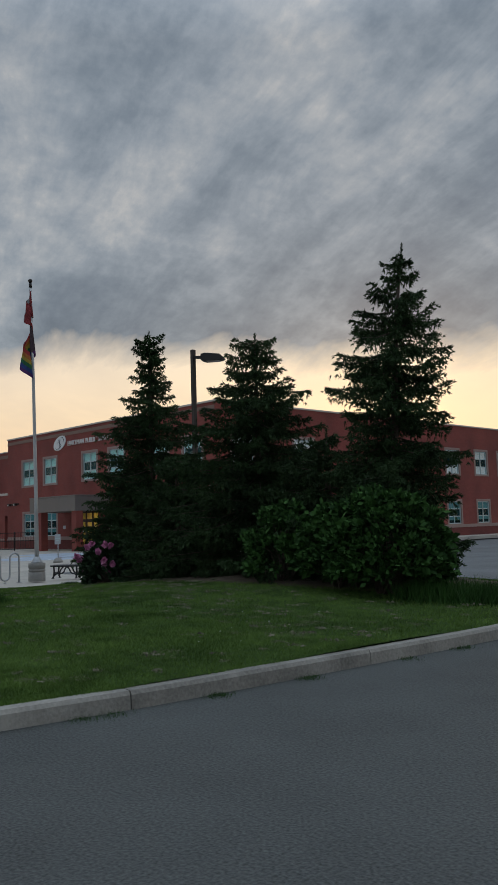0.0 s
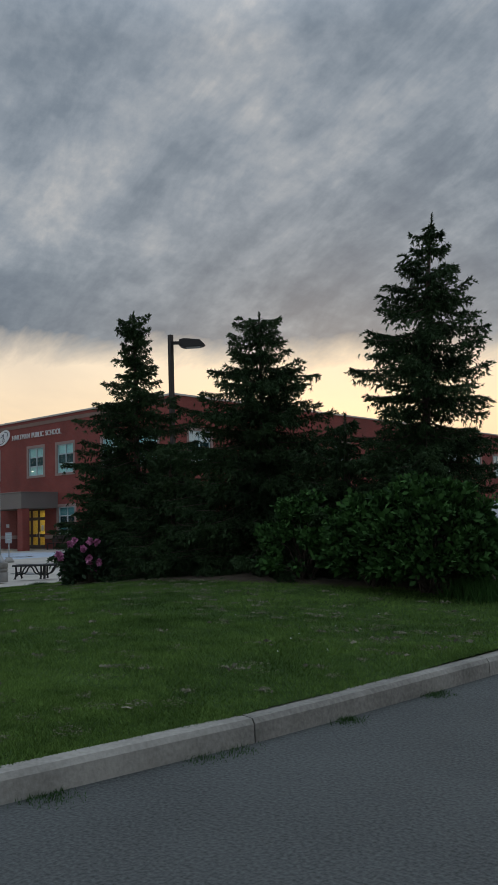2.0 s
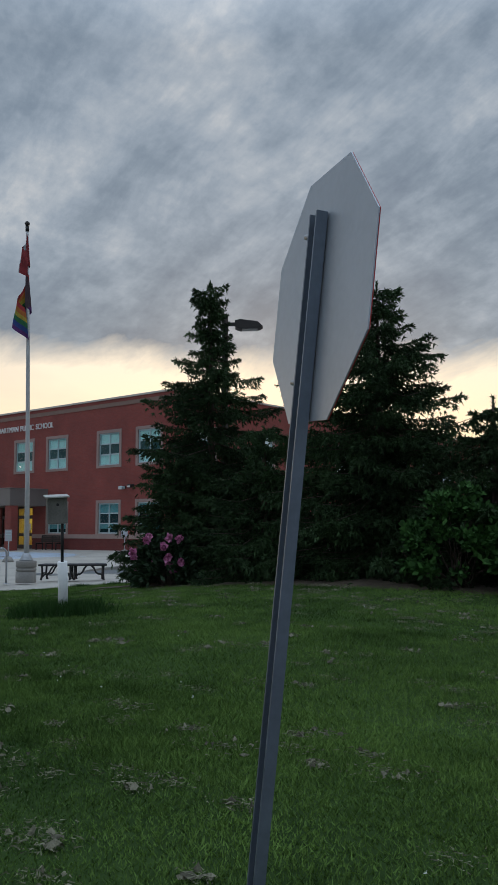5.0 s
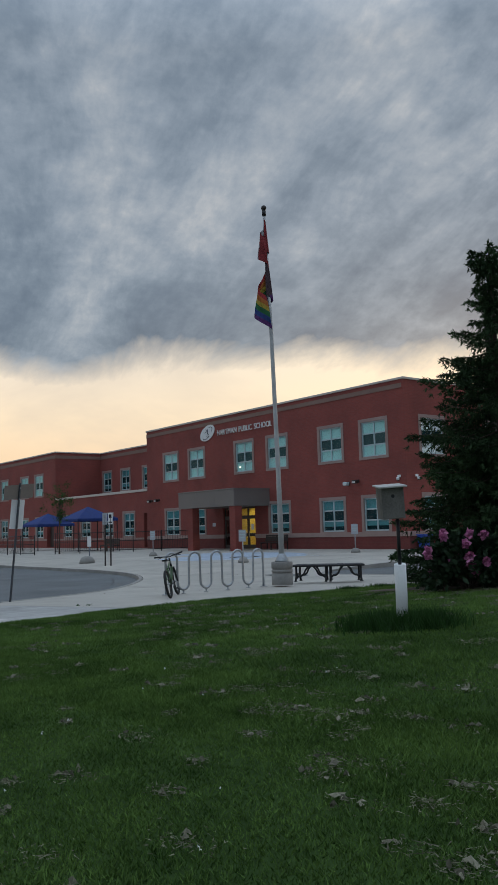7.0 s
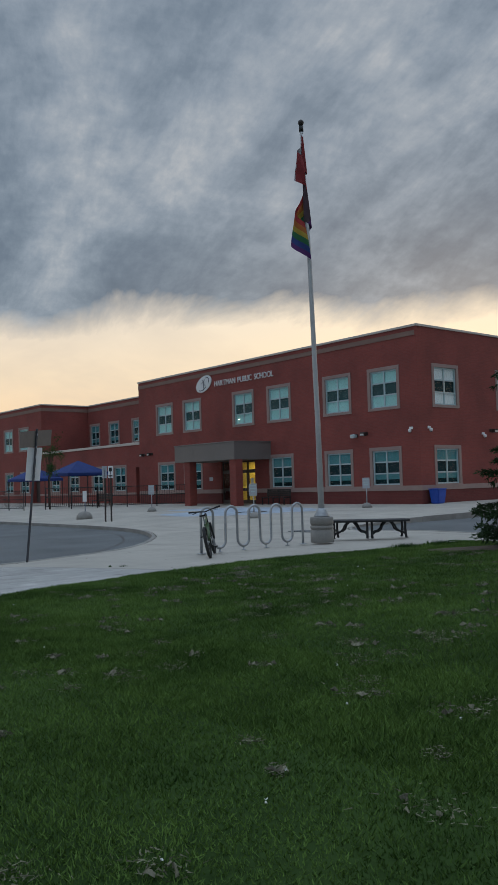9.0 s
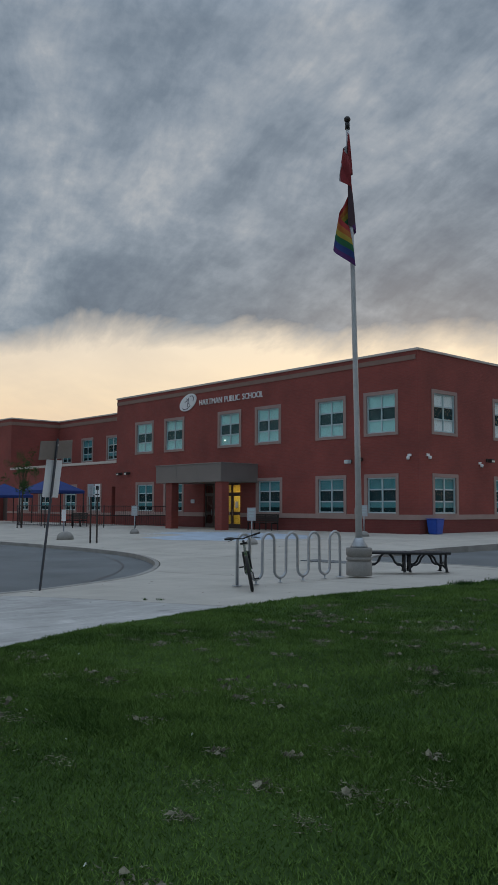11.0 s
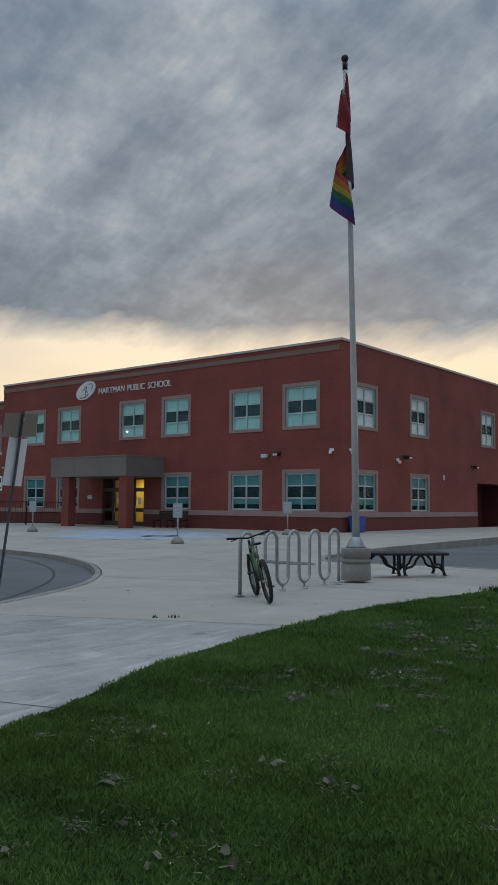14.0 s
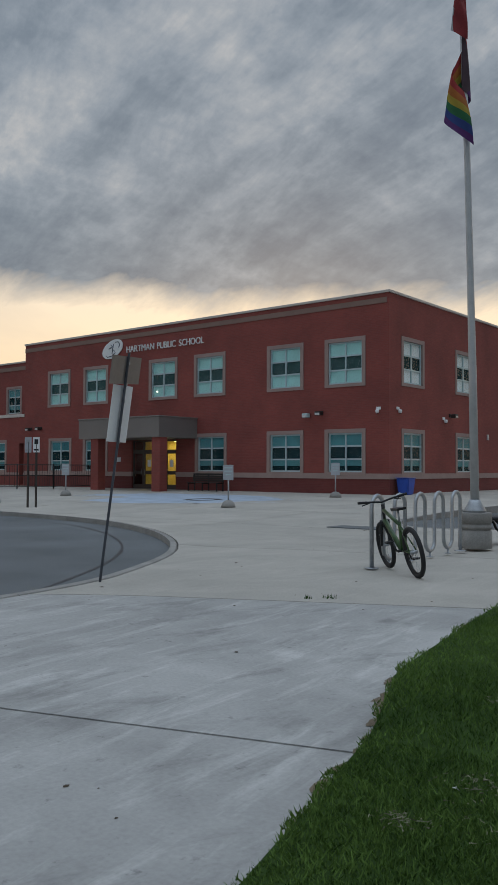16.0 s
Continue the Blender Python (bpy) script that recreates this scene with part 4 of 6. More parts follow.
# ---------------------------------------------------------------- flagpole with flags
fp = thing("flagpole", (-25.5, 16.18, 0), "tall grey metal flagpole on a round concrete base", "flagpole")
base_prof = [(0.285, 0.0), (0.29, 0.02), (0.29, 0.30), (0.265, 0.31), (0.265, 0.335), (0.29, 0.345), (0.29, 0.40), (0.265, 0.41), (0.265, 0.435), (0.29, 0.445), (0.29, 0.60), (0.275, 0.62)]
part("base", lathem(base_prof, 28), CONC_OLD, fp, "grooved round concrete base")
part("flash_collar", lathem([(0.20, 0.62), (0.19, 0.66), (0.12, 0.78), (0.095, 0.84)], 24), GALV, fp, "flared metal collar")
part("pole", tubem([(0, 0, 0.80), (-0.02, -0.01, 3.0), (-0.09, -0.05, 7.0), (-0.185, -0.10, 10.42)], 0.078, 14, r_end=0.042), POLE_PAINT, fp)
part("truck", tubem([(-0.187, -0.10, 10.40), (-0.19, -0.102, 10.56)], 0.055, 12), BLACK, fp)
part("ball", lathem([(0.012, 0.0), (0.06, 0.03), (0.08, 0.08), (0.06, 0.13), (0.012, 0.16)], 16, (-0.19, -0.104, 10.56)), DARK, fp, "dark ball finial")
part("halyard", tubem([(-0.085, 0.0, 1.5), (-0.13, -0.02, 6.0), (-0.235, -0.10, 10.45)], 0.003, 5), GALV, fp)
part("cleat", boxm(-0.10, -0.04, 1.35, -0.06, 0.02, 1.5, 0.008), GALV, fp)


def flag(z_top, hoist, sag, swing, spread, colours):
    """A limp flag: it hangs from its hoist and drapes about the pole in deep folds that widen downwards."""
    nu, nv = 72, 40
    bm = bmesh.new()
    top = Vector((-25.685, 16.08, z_top))
    out = Vector((math.cos(radians(swing)), math.sin(radians(swing)), 0))
    across = Vector((out.y, -out.x, 0))
    grid = []
    for i in range(nu + 1):
        u = i / nu
        row = []
        for j in range(nv + 1):
            v = j / nv
            drop = v * hoist * (1 - 0.15 * u) + sag * u ** 1.15
            wide = spread * (0.15 + 0.85 * drop / (hoist + sag)) * min(1.0, 5.0 * u)
            turn = 5.7 * u + 0.6 + 0.5 * v
            side = wide * math.sin(turn) + 0.04 * math.sin(13 * u + 3 * v) * u
            fore = 0.085 + 0.45 * wide * math.cos(turn + 0.4) + 0.035 * math.sin(17 * u - 4 * v) * u
            row.append(bm.verts.new(top + out * side + across * fore + Vector((0, 0, -drop))))
        grid.append(row)
    for i in range(nu):
        for j in range(nv):
            f = bm.faces.new((grid[i][j], grid[i + 1][j], grid[i + 1][j + 1], grid[i][j + 1]))
            f.smooth = True
            f.material_index = colours(i / nu, j / nv)
    return bm


f1 = flag(10.30, 0.95, 0.55, 40, 0.22, lambda u, v: 0 if u < 0.28 or u > 0.72 else 1)
fo = part("flag", f1, [FLAG_RED, FLAG_WHITE])
tagged(fo, "limp red and white flag at the top of the flagpole", "flag")


def pride(u, v):
    if u < 0.34 * (1 - abs(2 * v - 1)) + 0.06:
        return 6
    return min(5, int(v * 6))


f2 = flag(9.22, 1.15, 1.20, 40, 0.40, pride)
fo2 = part("flag", f2, [*STRIPES, FLAG_DARK])
tagged(fo2, "limp rainbow-striped flag below the red and white one", "flag")

# ---------------------------------------------------------------- bicycle rack and bicycle
rk = thing("bicycle_rack", (-25.4, 13.9, 0), "galvanised steel wave bicycle rack on the concrete", "bicycle rack")
Y0, STEP, RT = -1.55, 0.348, 0.030
rx = lambda k: 0.105 - 0.0172 * k
pts = [(rx(0), Y0, 0.01), (rx(0), Y0, 0.82)]
for k in range(9):
    ya, yb = Y0 + STEP * k, Y0 + STEP * (k + 1)
    xa, xb = rx(k), rx(k + 1)
    c, r = (ya + yb) / 2, STEP / 2
    for j in range(1, 10):
        a = math.pi * j / 10
        zc = 0.82 if k % 2 == 0 else 0.27
        pts.append((xa + (xb - xa) * j / 10, c - r * math.cos(a), zc + (r if k % 2 == 0 else -r) * math.sin(a)))
    pts.append((xb, yb, 0.27 if k % 2 == 0 else 0.82))
pts.append((rx(9), Y0 + STEP * 9, 0.01))
part("wave_tube", tubem(pts, RT, 10), GALV, rk)
for k in (0, 9):
    part("flange", lathem([(0.10, 0), (0.10, 0.012), (0.04, 0.016)], 16, (rx(k), Y0 + STEP * k, 0.001)), GALV, rk)
for k in (1, 3, 5, 7):
    part("foot", lathem([(0.06, 0), (0.06, 0.01), (0.018, 0.012), (0.018, 0.08)], 12, ((rx(k) + rx(k + 1)) / 2, Y0 + STEP * (k + 0.5), 0.001)), GALV, rk)

bk = thing("bicycle", (-24.76, 12.26, 0), "green and black mountain bicycle leaning on the rack", "bicycle")
RW = 0.325
bdir = Vector((-24.35 + 25.45, 11.93 - 12.9, 0)).normalized()
bm_pose = Matrix.Translation((0.0, 0.0, 0)) @ Matrix.Rotation(math.atan2(bdir.y, bdir.x), 4, "Z") @ Matrix.Rotation(radians(11), 4, "X")
B = lambda x, y, z: bm_pose @ Vector((x, y, z))


def wheel(xc, name):
    tyre = bmesh.new()
    n, k = 36, 8
    rings = []
    for i in range(n):
        a = 2 * math.pi * i / n
        ring = []
        for j in range(k):
            b = 2 * math.pi * j / k
            rr = RW - 0.026 + 0.031 * math.cos(b)
            ring.append(tyre.verts.new(B(xc + rr * math.cos(a), 0.031 * math.sin(b), RW + rr * math.sin(a))))
        rings.append(ring)
    for i in range(n):
        for j in range(k):
            tyre.faces.new((rings[i][j], rings[(i + 1) % n][j], rings[(i + 1) % n][(j + 1) % k], rings[i][(j + 1) % k])).smooth = True
    w = part("wheel", tyre, RUBBER, bk, "knobbly black tyre")
    rim = bmesh.new()
    tube(rim, [B(xc + (RW - 0.06) * math.cos(2 * math.pi * i / 36), 0, RW + (RW - 0.06) * math.sin(2 * math.pi * i / 36)) for i in range(37)], 0.011, 6, cap=False)
    part("rim", rim, BLACK, w)
    hub = tubem([B(xc, -0.05, RW), B(xc, 0.05, RW)], 0.022, 8)
    part("hub", hub, GALV, w)
    for i in range(12):
        a = 2 * math.pi * i / 12
        part("spoke", tubem([B(xc, 0.02 if i % 2 else -0.02, RW), B(xc + (RW - 0.06) * math.cos(a), 0, RW + (RW - 0.06) * math.sin(a))], 0.0022, 4, cap=False), GALV, w)


wheel(0.55, "rear")
wheel(-0.53, "front")
bb, seat_top, head_t, head_b = (0.12, 0, 0.31), (0.24, 0, 0.74), (-0.33, 0, 0.82), (-0.36, 0, 0.68)
part("frame", tube(tube(tubem([B(*bb), B(*head_b)], 0.034, 10), [B(0.21, 0, 0.66), B(*head_t)], 0.026, 10), [B(*bb), B(0.22, 0, 0.70)], 0.022, 8), BIKE_GREEN, bk, "green and black frame tubes")
part("rear_stay", tube(tube(tube(tubem([B(*bb), B(0.55, 0.05, RW)], 0.011, 6), [B(*bb), B(0.55, -0.05, RW)], 0.011, 6), [B(0.21, 0, 0.66), B(0.55, 0.05, RW)], 0.010, 6), [B(0.21, 0, 0.66), B(0.55, -0.05, RW)], 0.010, 6), BIKE_GREEN, bk)
part("fork", tube(tube(tubem([B(-0.33, 0, 0.90), B(-0.375, 0, 0.66)], 0.022, 8), [B(-0.375, 0.05, 0.68), B(-0.53, 0.055, RW)], 0.022, 8), [B(-0.375, -0.05, 0.68), B(-0.53, -0.055, RW)], 0.022, 8), BLACK, bk)
part("handlebar", tubem([B(-0.30, -0.34, 0.985), B(-0.34, -0.12, 0.955), B(-0.36, 0, 0.93), B(-0.34, 0.12, 0.955), B(-0.30, 0.34, 0.985)], 0.014, 8), BLACK, bk)
for s in (-1, 1):
    part("grip", tubem([B(-0.30, s * 0.22, 0.968), B(-0.295, s * 0.35, 0.986)], 0.019, 8), RUBBER, bk)
    part("brake_lever", tubem([B(-0.33, s * 0.18, 0.95), B(-0.37, s * 0.28, 0.93)], 0.008, 6), BLACK, bk)
part("seat_post", tubem([B(0.22, 0, 0.68), B(0.25, 0, 0.84)], 0.014, 8), GALV, bk)
sb = bmesh.new()
plate(sb, [(-0.13, 0.0), (0.13, 0.02), (0.14, 0.05), (-0.13, 0.04)], 0.12, bm_pose @ Matrix.Translation((0.27, -0.06, 0.84)))
part("saddle", sb, BLACK, bk)
part("crank", tube(tube(tubem([B(0.12, -0.06, 0.31), B(0.12, 0.06, 0.31)], 0.02, 8), [B(0.12, 0.07, 0.31), B(0.24, 0.07, 0.19)], 0.011, 6), [B(0.12, -0.07, 0.31), B(0.0, -0.07, 0.43)], 0.011, 6), BLACK, bk)
part("chainring", tubem([B(0.12, 0.045, 0.31), B(0.12, 0.052, 0.31)], 0.085, 20), GALV, bk)
for a in ((0.24, 0.12, 0.19), (0.0, -0.12, 0.43)):
    part("pedal", boxm(a[0] - 0.045, a[1] - 0.045, a[2] - 0.012, a[0] + 0.045, a[1] + 0.045, a[2] + 0.012, 0.004, m=bm_pose), BLACK, bk)

# ---------------------------------------------------------------- backless bench by the flagpole
bn = thing("bench", (-25.55, 17.95, 0), "black backless metal bench with ornate cast legs", "bench")
bdir2 = 43.0
BOW = 0.10                       # the bench bows towards the lawn


def bench_at(t):
    """The pose of the bench's cross-section t metres along it."""
    k = t / 0.97
    return pose(0, 0, 0, 0, 0, bdir2) @ Matrix.Translation((t, -BOW * (1 - k * k), 0)) @ Matrix.Rotation(math.atan(2 * BOW * k / 0.97), 4, "Z")


nseg = 12
for i in range(nseg):
    bm = bmesh.new()
    t0, t1 = -0.95 + 1.9 * i / nseg, -0.95 + 1.9 * (i + 1) / nseg
    hw = (t1 - t0) / 2 - 0.003
    m = bench_at((t0 + t1) / 2)
    for j in range(4):
        y0 = -0.24 + 0.122 * j
        box(bm, -hw, y0, 0.43, hw, y0 + 0.10, 0.48, 0.006, m=m)
    part("seat_slat", bm, BLACK, bn)
for s_ in (-0.258, 0.258):
    part("seat_rim", tubem([bench_at(-0.97 + 1.94 * k / 16) @ Vector((0, s_, 0.445)) for k in range(17)], 0.032, 8), BLACK, bn)
for t in (-0.88, -0.06, 0.06, 0.88):
    m = bench_at(t)
    for s_ in (-1, 1):
        bm = bmesh.new()
        tube(bm, [m @ Vector((0, s_ * 0.20, 0.43)), m @ Vector((0, s_ * 0.17, 0.25)), m @ Vector((0, s_ * 0.21, 0.09)), m @ Vector((0, s_ * 0.27, 0.012))], 0.032, 7)
        tube(bm, [m @ Vector((0, s_ * 0.185, 0.14)), m @ Vector((0, s_ * 0.10, 0.20)), m @ Vector((0, 0, 0.215))], 0.024, 6)
        box(bm, -0.045, s_ * 0.27 - 0.04, 0.001, 0.045, s_ * 0.27 + 0.04, 0.016, 0.004, m=m)
        part("leg", bm, BLACK, bn)
for e, sg in ((-0.88, 1), (-0.06, -1), (0.06, 1), (0.88, -1)):
    for s_ in (-0.18, 0.18):
        part("scroll_brace", tubem([bench_at(e + sg * d) @ Vector((0, s_, z)) for d, z in ((0.0, 0.09), (0.07, 0.16), (0.15, 0.17), (0.22, 0.23), (0.26, 0.33), (0.35, 0.43))], 0.026, 6), BLACK, bn)

# ---------------------------------------------------------------- posts and signs
ps = thing("sign_post", (-27.32, 9.25, ground_z(-27.32, 9.25)), "leaning dark steel post with two plates seen from behind", "sign post")
p0, p1 = Vector((0, 0, 0)), Vector((0.40, 0.09, 2.82))
dz = (p1 - p0).normalized()
sidev = Vector((-0.47, 0.88, 0)).normalized()
fwd = dz.cross(sidev).normalized()
sidev = fwd.cross(dz).normalized()
PM = Matrix((( sidev.x, fwd.x, dz.x, 0), (sidev.y, fwd.y, dz.y, 0), (sidev.z, fwd.z, dz.z, 0), (0, 0, 0, 1)))
part("post", box(boxm(-0.032, -0.012, 0.0, 0.032, 0.0, 2.84, m=PM), -0.032, -0.03, 0.0, -0.018, -0.0121, 2.84, m=PM), POST_DARK, ps)
level = Vector((-0.47, 0.88, 0.09)).normalized()
PL = Matrix(((level.x, fwd.x, dz.x, 0), (level.y, fwd.y, dz.y, 0), (level.z, fwd.z, dz.z, 0), (0, 0, 0, 1)))
part("sign_plate", boxm(-0.53, 0.004, 2.46, 0.53, 0.009, 2.80, 0.0, m=PL), SIGN_BACK, ps, "dull brown-grey metal plate back")
tw = PM @ pose(0.0, 0.0, 2.10, 0, 0, -24)
part("sign_plate", boxm(-0.17, 0.02, -0.36, 0.17, 0.025, 0.34, 0.0, m=tw), WHITE, ps, "turned white sign plate")
for z in (2.45, 2.72, 1.75, 2.25):
    part("bolt", lathem([(0.014, -0.02), (0.014, 0.02)], 8, PM @ Vector((0, -0.02, z))), GALV, ps)

ss = thing("stop_sign", (-6.94, 3.46, lawn_z(-6.94, 3.46)), "octagonal traffic sign seen from its bare metal back", "traffic sign")
lz = ss.location.z
a0, a1 = Vector((0, 0, -0.1)), Vector((0.255, 0.04, 2.46 - lz))
dz = (a1 - a0).normalized()
sd = Vector((0.83, -0.555, 0)).normalized()
fw = dz.cross(sd).normalized()
sd = fw.cross(dz).normalized()
SM = Matrix.Translation(a0) @ Matrix(((sd.x, fw.x, dz.x, 0), (sd.y, fw.y, dz.y, 0), (sd.z, fw.z, dz.z, 0), (0, 0, 0, 1)))
Lp = (a1 - a0).length
bm = bmesh.new()
box(bm, -0.03, -0.012, 0, 0.03, 0.0, Lp, m=SM)
box(bm, -0.03, -0.035, 0, -0.022, -0.0121, Lp, m=SM)
box(bm, 0.022, -0.035, 0, 0.03, -0.0121, Lp, m=SM)
part("post", bm, STEEL_BLUE, ss, "blue-grey perforated steel post")
hb = bmesh.new()
for k in range(46):
    z = 0.2 + k * 0.05
    if z < Lp - 0.03:
        box(hb, -0.031, -0.022, z, -0.0301, -0.014, z + 0.014, m=SM)
part("punched_holes", hb, BLACK, ss)
R8 = 0.375 / math.cos(math.pi / 8)
octo = [(R8 * math.cos(math.pi / 8 + k * math.pi / 4), R8 * math.sin(math.pi / 8 + k * math.pi / 4)) for k in range(8)]
part("sign_plate", platem(octo, 0.004, SM @ Matrix.Translation((0.0, 0.004, Lp - 0.24))), ALU, ss, "bare aluminium octagon back")
part("sign_face", platem(octo, 0.002, SM @ Matrix.Translation((0.0, 0.009, Lp - 0.24))), mat("red_sign_face", (0.45, 0.03, 0.03), 0.4, vary=0.05, bump=0.0), ss)
for z in (Lp - 0.06, Lp - 0.50):
    part("bolt", tubem([SM @ Vector((-0.03, -0.02, z)), SM @ Vector((-0.06, -0.03, z))], 0.008, 6), GALV, ss)


def stand_sign(x, y, label):
    z = ground_z(x, y)
    th = thing("stand_sign", (x, y, z), label, "sign", "portable stand signs")
    part("weight", lathem([(0.26, 0.002), (0.24, 0.10), (0.15, 0.22), (0.05, 0.25)], 4 * 3), CONC_OLD, th)
    part("post", tubem([(0, 0, 0.2), (0, 0, 1.05)], 0.028, 8), GALV, th)
    part("sign_plate", boxm(-0.19, -0.035, 0.95, 0.19, -0.03, 1.48, m=pose(0, 0, 0, 0, 0, 22)), ALU, th)
    for hw, za, zb in ((0.14, 1.36, 1.41), (0.14, 1.24, 1.28), (0.10, 1.12, 1.16)):
        part("sign_bar", boxm(-hw, -0.038, za, hw, -0.0355, zb, m=pose(0, 0, 0, 0, 0, 22)), FRAME, th)


stand_sign(-38.94, 32.27, "grey sign on a short post in a concrete weight")
stand_sign(-38.3, 24.5, "grey sign on a short post in a concrete weight")
stand_sign(-50.4, 27.0, "grey sign on a short post in a concrete weight")
for x, y, white in ((-45.3, 21.2, False), (-45.02, 21.36, True)):
    th = thing("parking_sign", (x, y, ground_z(x, y)), "thin steel post with a small white parking sign" if white else "thin steel post with a small grey parking sign", "sign post", "pair of parking signs")
    part("post", boxm(-0.035, -0.025, -0.1, 0.035, 0.025, 2.45), DARK, th)
    part("sign_plate", boxm(-0.125, -0.03, 2.05, 0.125, -0.022, 2.62, m=pose(0, 0, 0, 0, 0, 38)), WHITE if white else ALU, th)
    for hw, za, zb in ((0.07, 2.36, 2.54), (0.095, 2.12, 2.18)):
        part("sign_bar", boxm(-hw, -0.034, za, hw, -0.0305, zb, m=pose(0, 0, 0, 0, 0, 38)), BLACK if white else GALV, th)
th = thing("marker_post", (-52.6, 24.0, ground_z(-52.6, 24.0)), "short steel post with a small white plate", "sign post")
part("post", tubem([(0, 0, -0.05), (0, 0, 1.0)], 0.03, 8), STEEL_BLUE, th)
part("sign_plate", boxm(-0.12, -0.045, 0.75, 0.12, -0.035, 1.35, m=pose(0, 0, 0, 0, 0, 38)), WHITE, th)
tagged(part("concrete_block", lathem([(0.42, 0.0), (0.40, 0.18), (0.28, 0.34), (0.10, 0.40)], 10, (-48.9, 22.0, ground_z(-48.9, 22.0))), CONC_OLD), "weathered concrete block on the plaza", "block")

# street lamp behind the trees
sl = thing("street_lamp", (-20.87, 19.56, 0), "dark bronze square pole with a shoebox lamp", "street lamp")
part("base", lathem([(0.26, 0.0), (0.26, 0.5), (0.22, 0.52)], 16), CONC_OLD, sl)
part("pole", boxm(-0.07, -0.07, 0.5, 0.07, 0.07, 7.72, 0.01), DARK, sl)
part("arm", boxm(0.07, -0.03, 7.40, 0.38, 0.03, 7.50, m=pose(0, 0, 0, 0, 0, 38)), DARK, sl)
part("lamp_head", platem([(0.30, 7.33), (0.45, 7.28), (1.02, 7.31), (1.10, 7.36), (0.95, 7.50), (0.45, 7.56), (0.30, 7.53)], 0.38, pose(0, 0, 0, 0, 0, 38) @ Matrix.Translation((0, -0.19, 0))), DARK, sl)
part("lens", boxm(0.5, -0.15, 7.275, 0.95, 0.15, 7.285, m=pose(0, 0, 0, 0, 0, 38)), LENS, sl)

# nest box on a pole in the lawn
zb = lawn_z(-14.3, 8.62)
bx = thing("nest_box", (-14.33, 8.64, zb), "grey wooden nest box on a dark pole in a white pipe", "nest box")
part("pipe", tubem([(0, 0, -0.1), (0.05, -0.04, 0.34), (0.10, -0.10, 0.70)], 0.065, 14), WHITE, bx, "stained white plastic pipe")
part("pole", tubem([(0.10, -0.10, 0.62), (0.13, -0.14, 1.30)], 0.020, 8), BLACK, bx)
hm = pose(0.09, -0.19, 1.25, 3, -3, 58)
part("box", boxm(-0.125, -0.12, -0.05, 0.125, 0.12, 0.30, 0.006, m=hm), WOODGREY, bx)
part("lid", boxm(-0.16, -0.17, 0.302, 0.15, 0.14, 0.322, 0.004, m=hm @ pose(0, 0, 0, 4, 0, 0)), WOODPALE, bx, "pale weathered lid")
part("entrance_hole", tubem([hm @ Vector((0, -0.1205, 0.20)), hm @ Vector((0, -0.1215, 0.20))], 0.02, 12), BLACK, bx)

# recycling bin at the wall
rb2 = thing("recycling_bin", (-37.85, 36.45, ground_z(0, 36.45)), "blue plastic recycling bin against the brick wall", "bin")
bm = bmesh.new()
tp = [(-0.32, -0.34), (0.32, -0.34), (0.32, 0.34), (-0.32, 0.34)]
lo = [bm.verts.new((x * 0.78, y * 0.78, 0.0)) for x, y in tp]
hi = [bm.verts.new((x, y, 0.74)) for x, y in tp]
bm.faces.new(lo[::-1])
bm.faces.new(hi)
for k in range(4):
    bm.faces.new((lo[k], lo[(k + 1) % 4], hi[(k + 1) % 4], hi[k]))
bmesh.ops.bevel(bm, geom=bm.edges[:], offset=0.04, segments=2, affect="EDGES")
part("body", bm, BLUE, rb2)
part("lid", boxm(-0.35, -0.37, 0.742, 0.35, 0.37, 0.78, 0.02), BLUE, rb2)
for s in (-0.24, 0.2):
    part("wheel", tubem([(-0.24, s, 0.07), (-0.24, s + 0.05, 0.07)], 0.07, 14), RUBBER, rb2)


def park_bench(x, y, rz, label):
    th = thing("bench", (x, y, ground_z(x, y)), label, "bench", "benches at the wall")
    m = pose(0, 0, 0, 0, 0, rz)
    for k in range(4):
        part("seat_slat", boxm(-1.1, -0.45 + 0.115 * k, 0.43, 1.1, -0.35 + 0.115 * k, 0.46, 0.006, m=m), DARK, th)
    for k in range(4):
        part("back_slat", boxm(-1.1, 0.02 + 0.02 * k, 0.50 + 0.11 * k, 1.1, 0.045 + 0.02 * k, 0.60 + 0.11 * k, 0.005, m=m), DARK, th)
    for s in (-1.0, 0.0, 1.0):
        part("leg", box(box(boxm(s - 0.03, -0.44, 0.0, s + 0.03, -0.39, 0.428, m=m), s - 0.03, 0.05, 0.0, s + 0.03, 0.10, 0.92, m=m), s - 0.03, -0.389, 0.38, s + 0.03, 0.049, 0.428, m=m), BLACK, th)


park_bench(-48.7, 34.95, 0, "dark slatted bench with a back at the school wall")
park_bench(-63.9, 31.5, 0, "dark slatted bench with a back beside the fence")


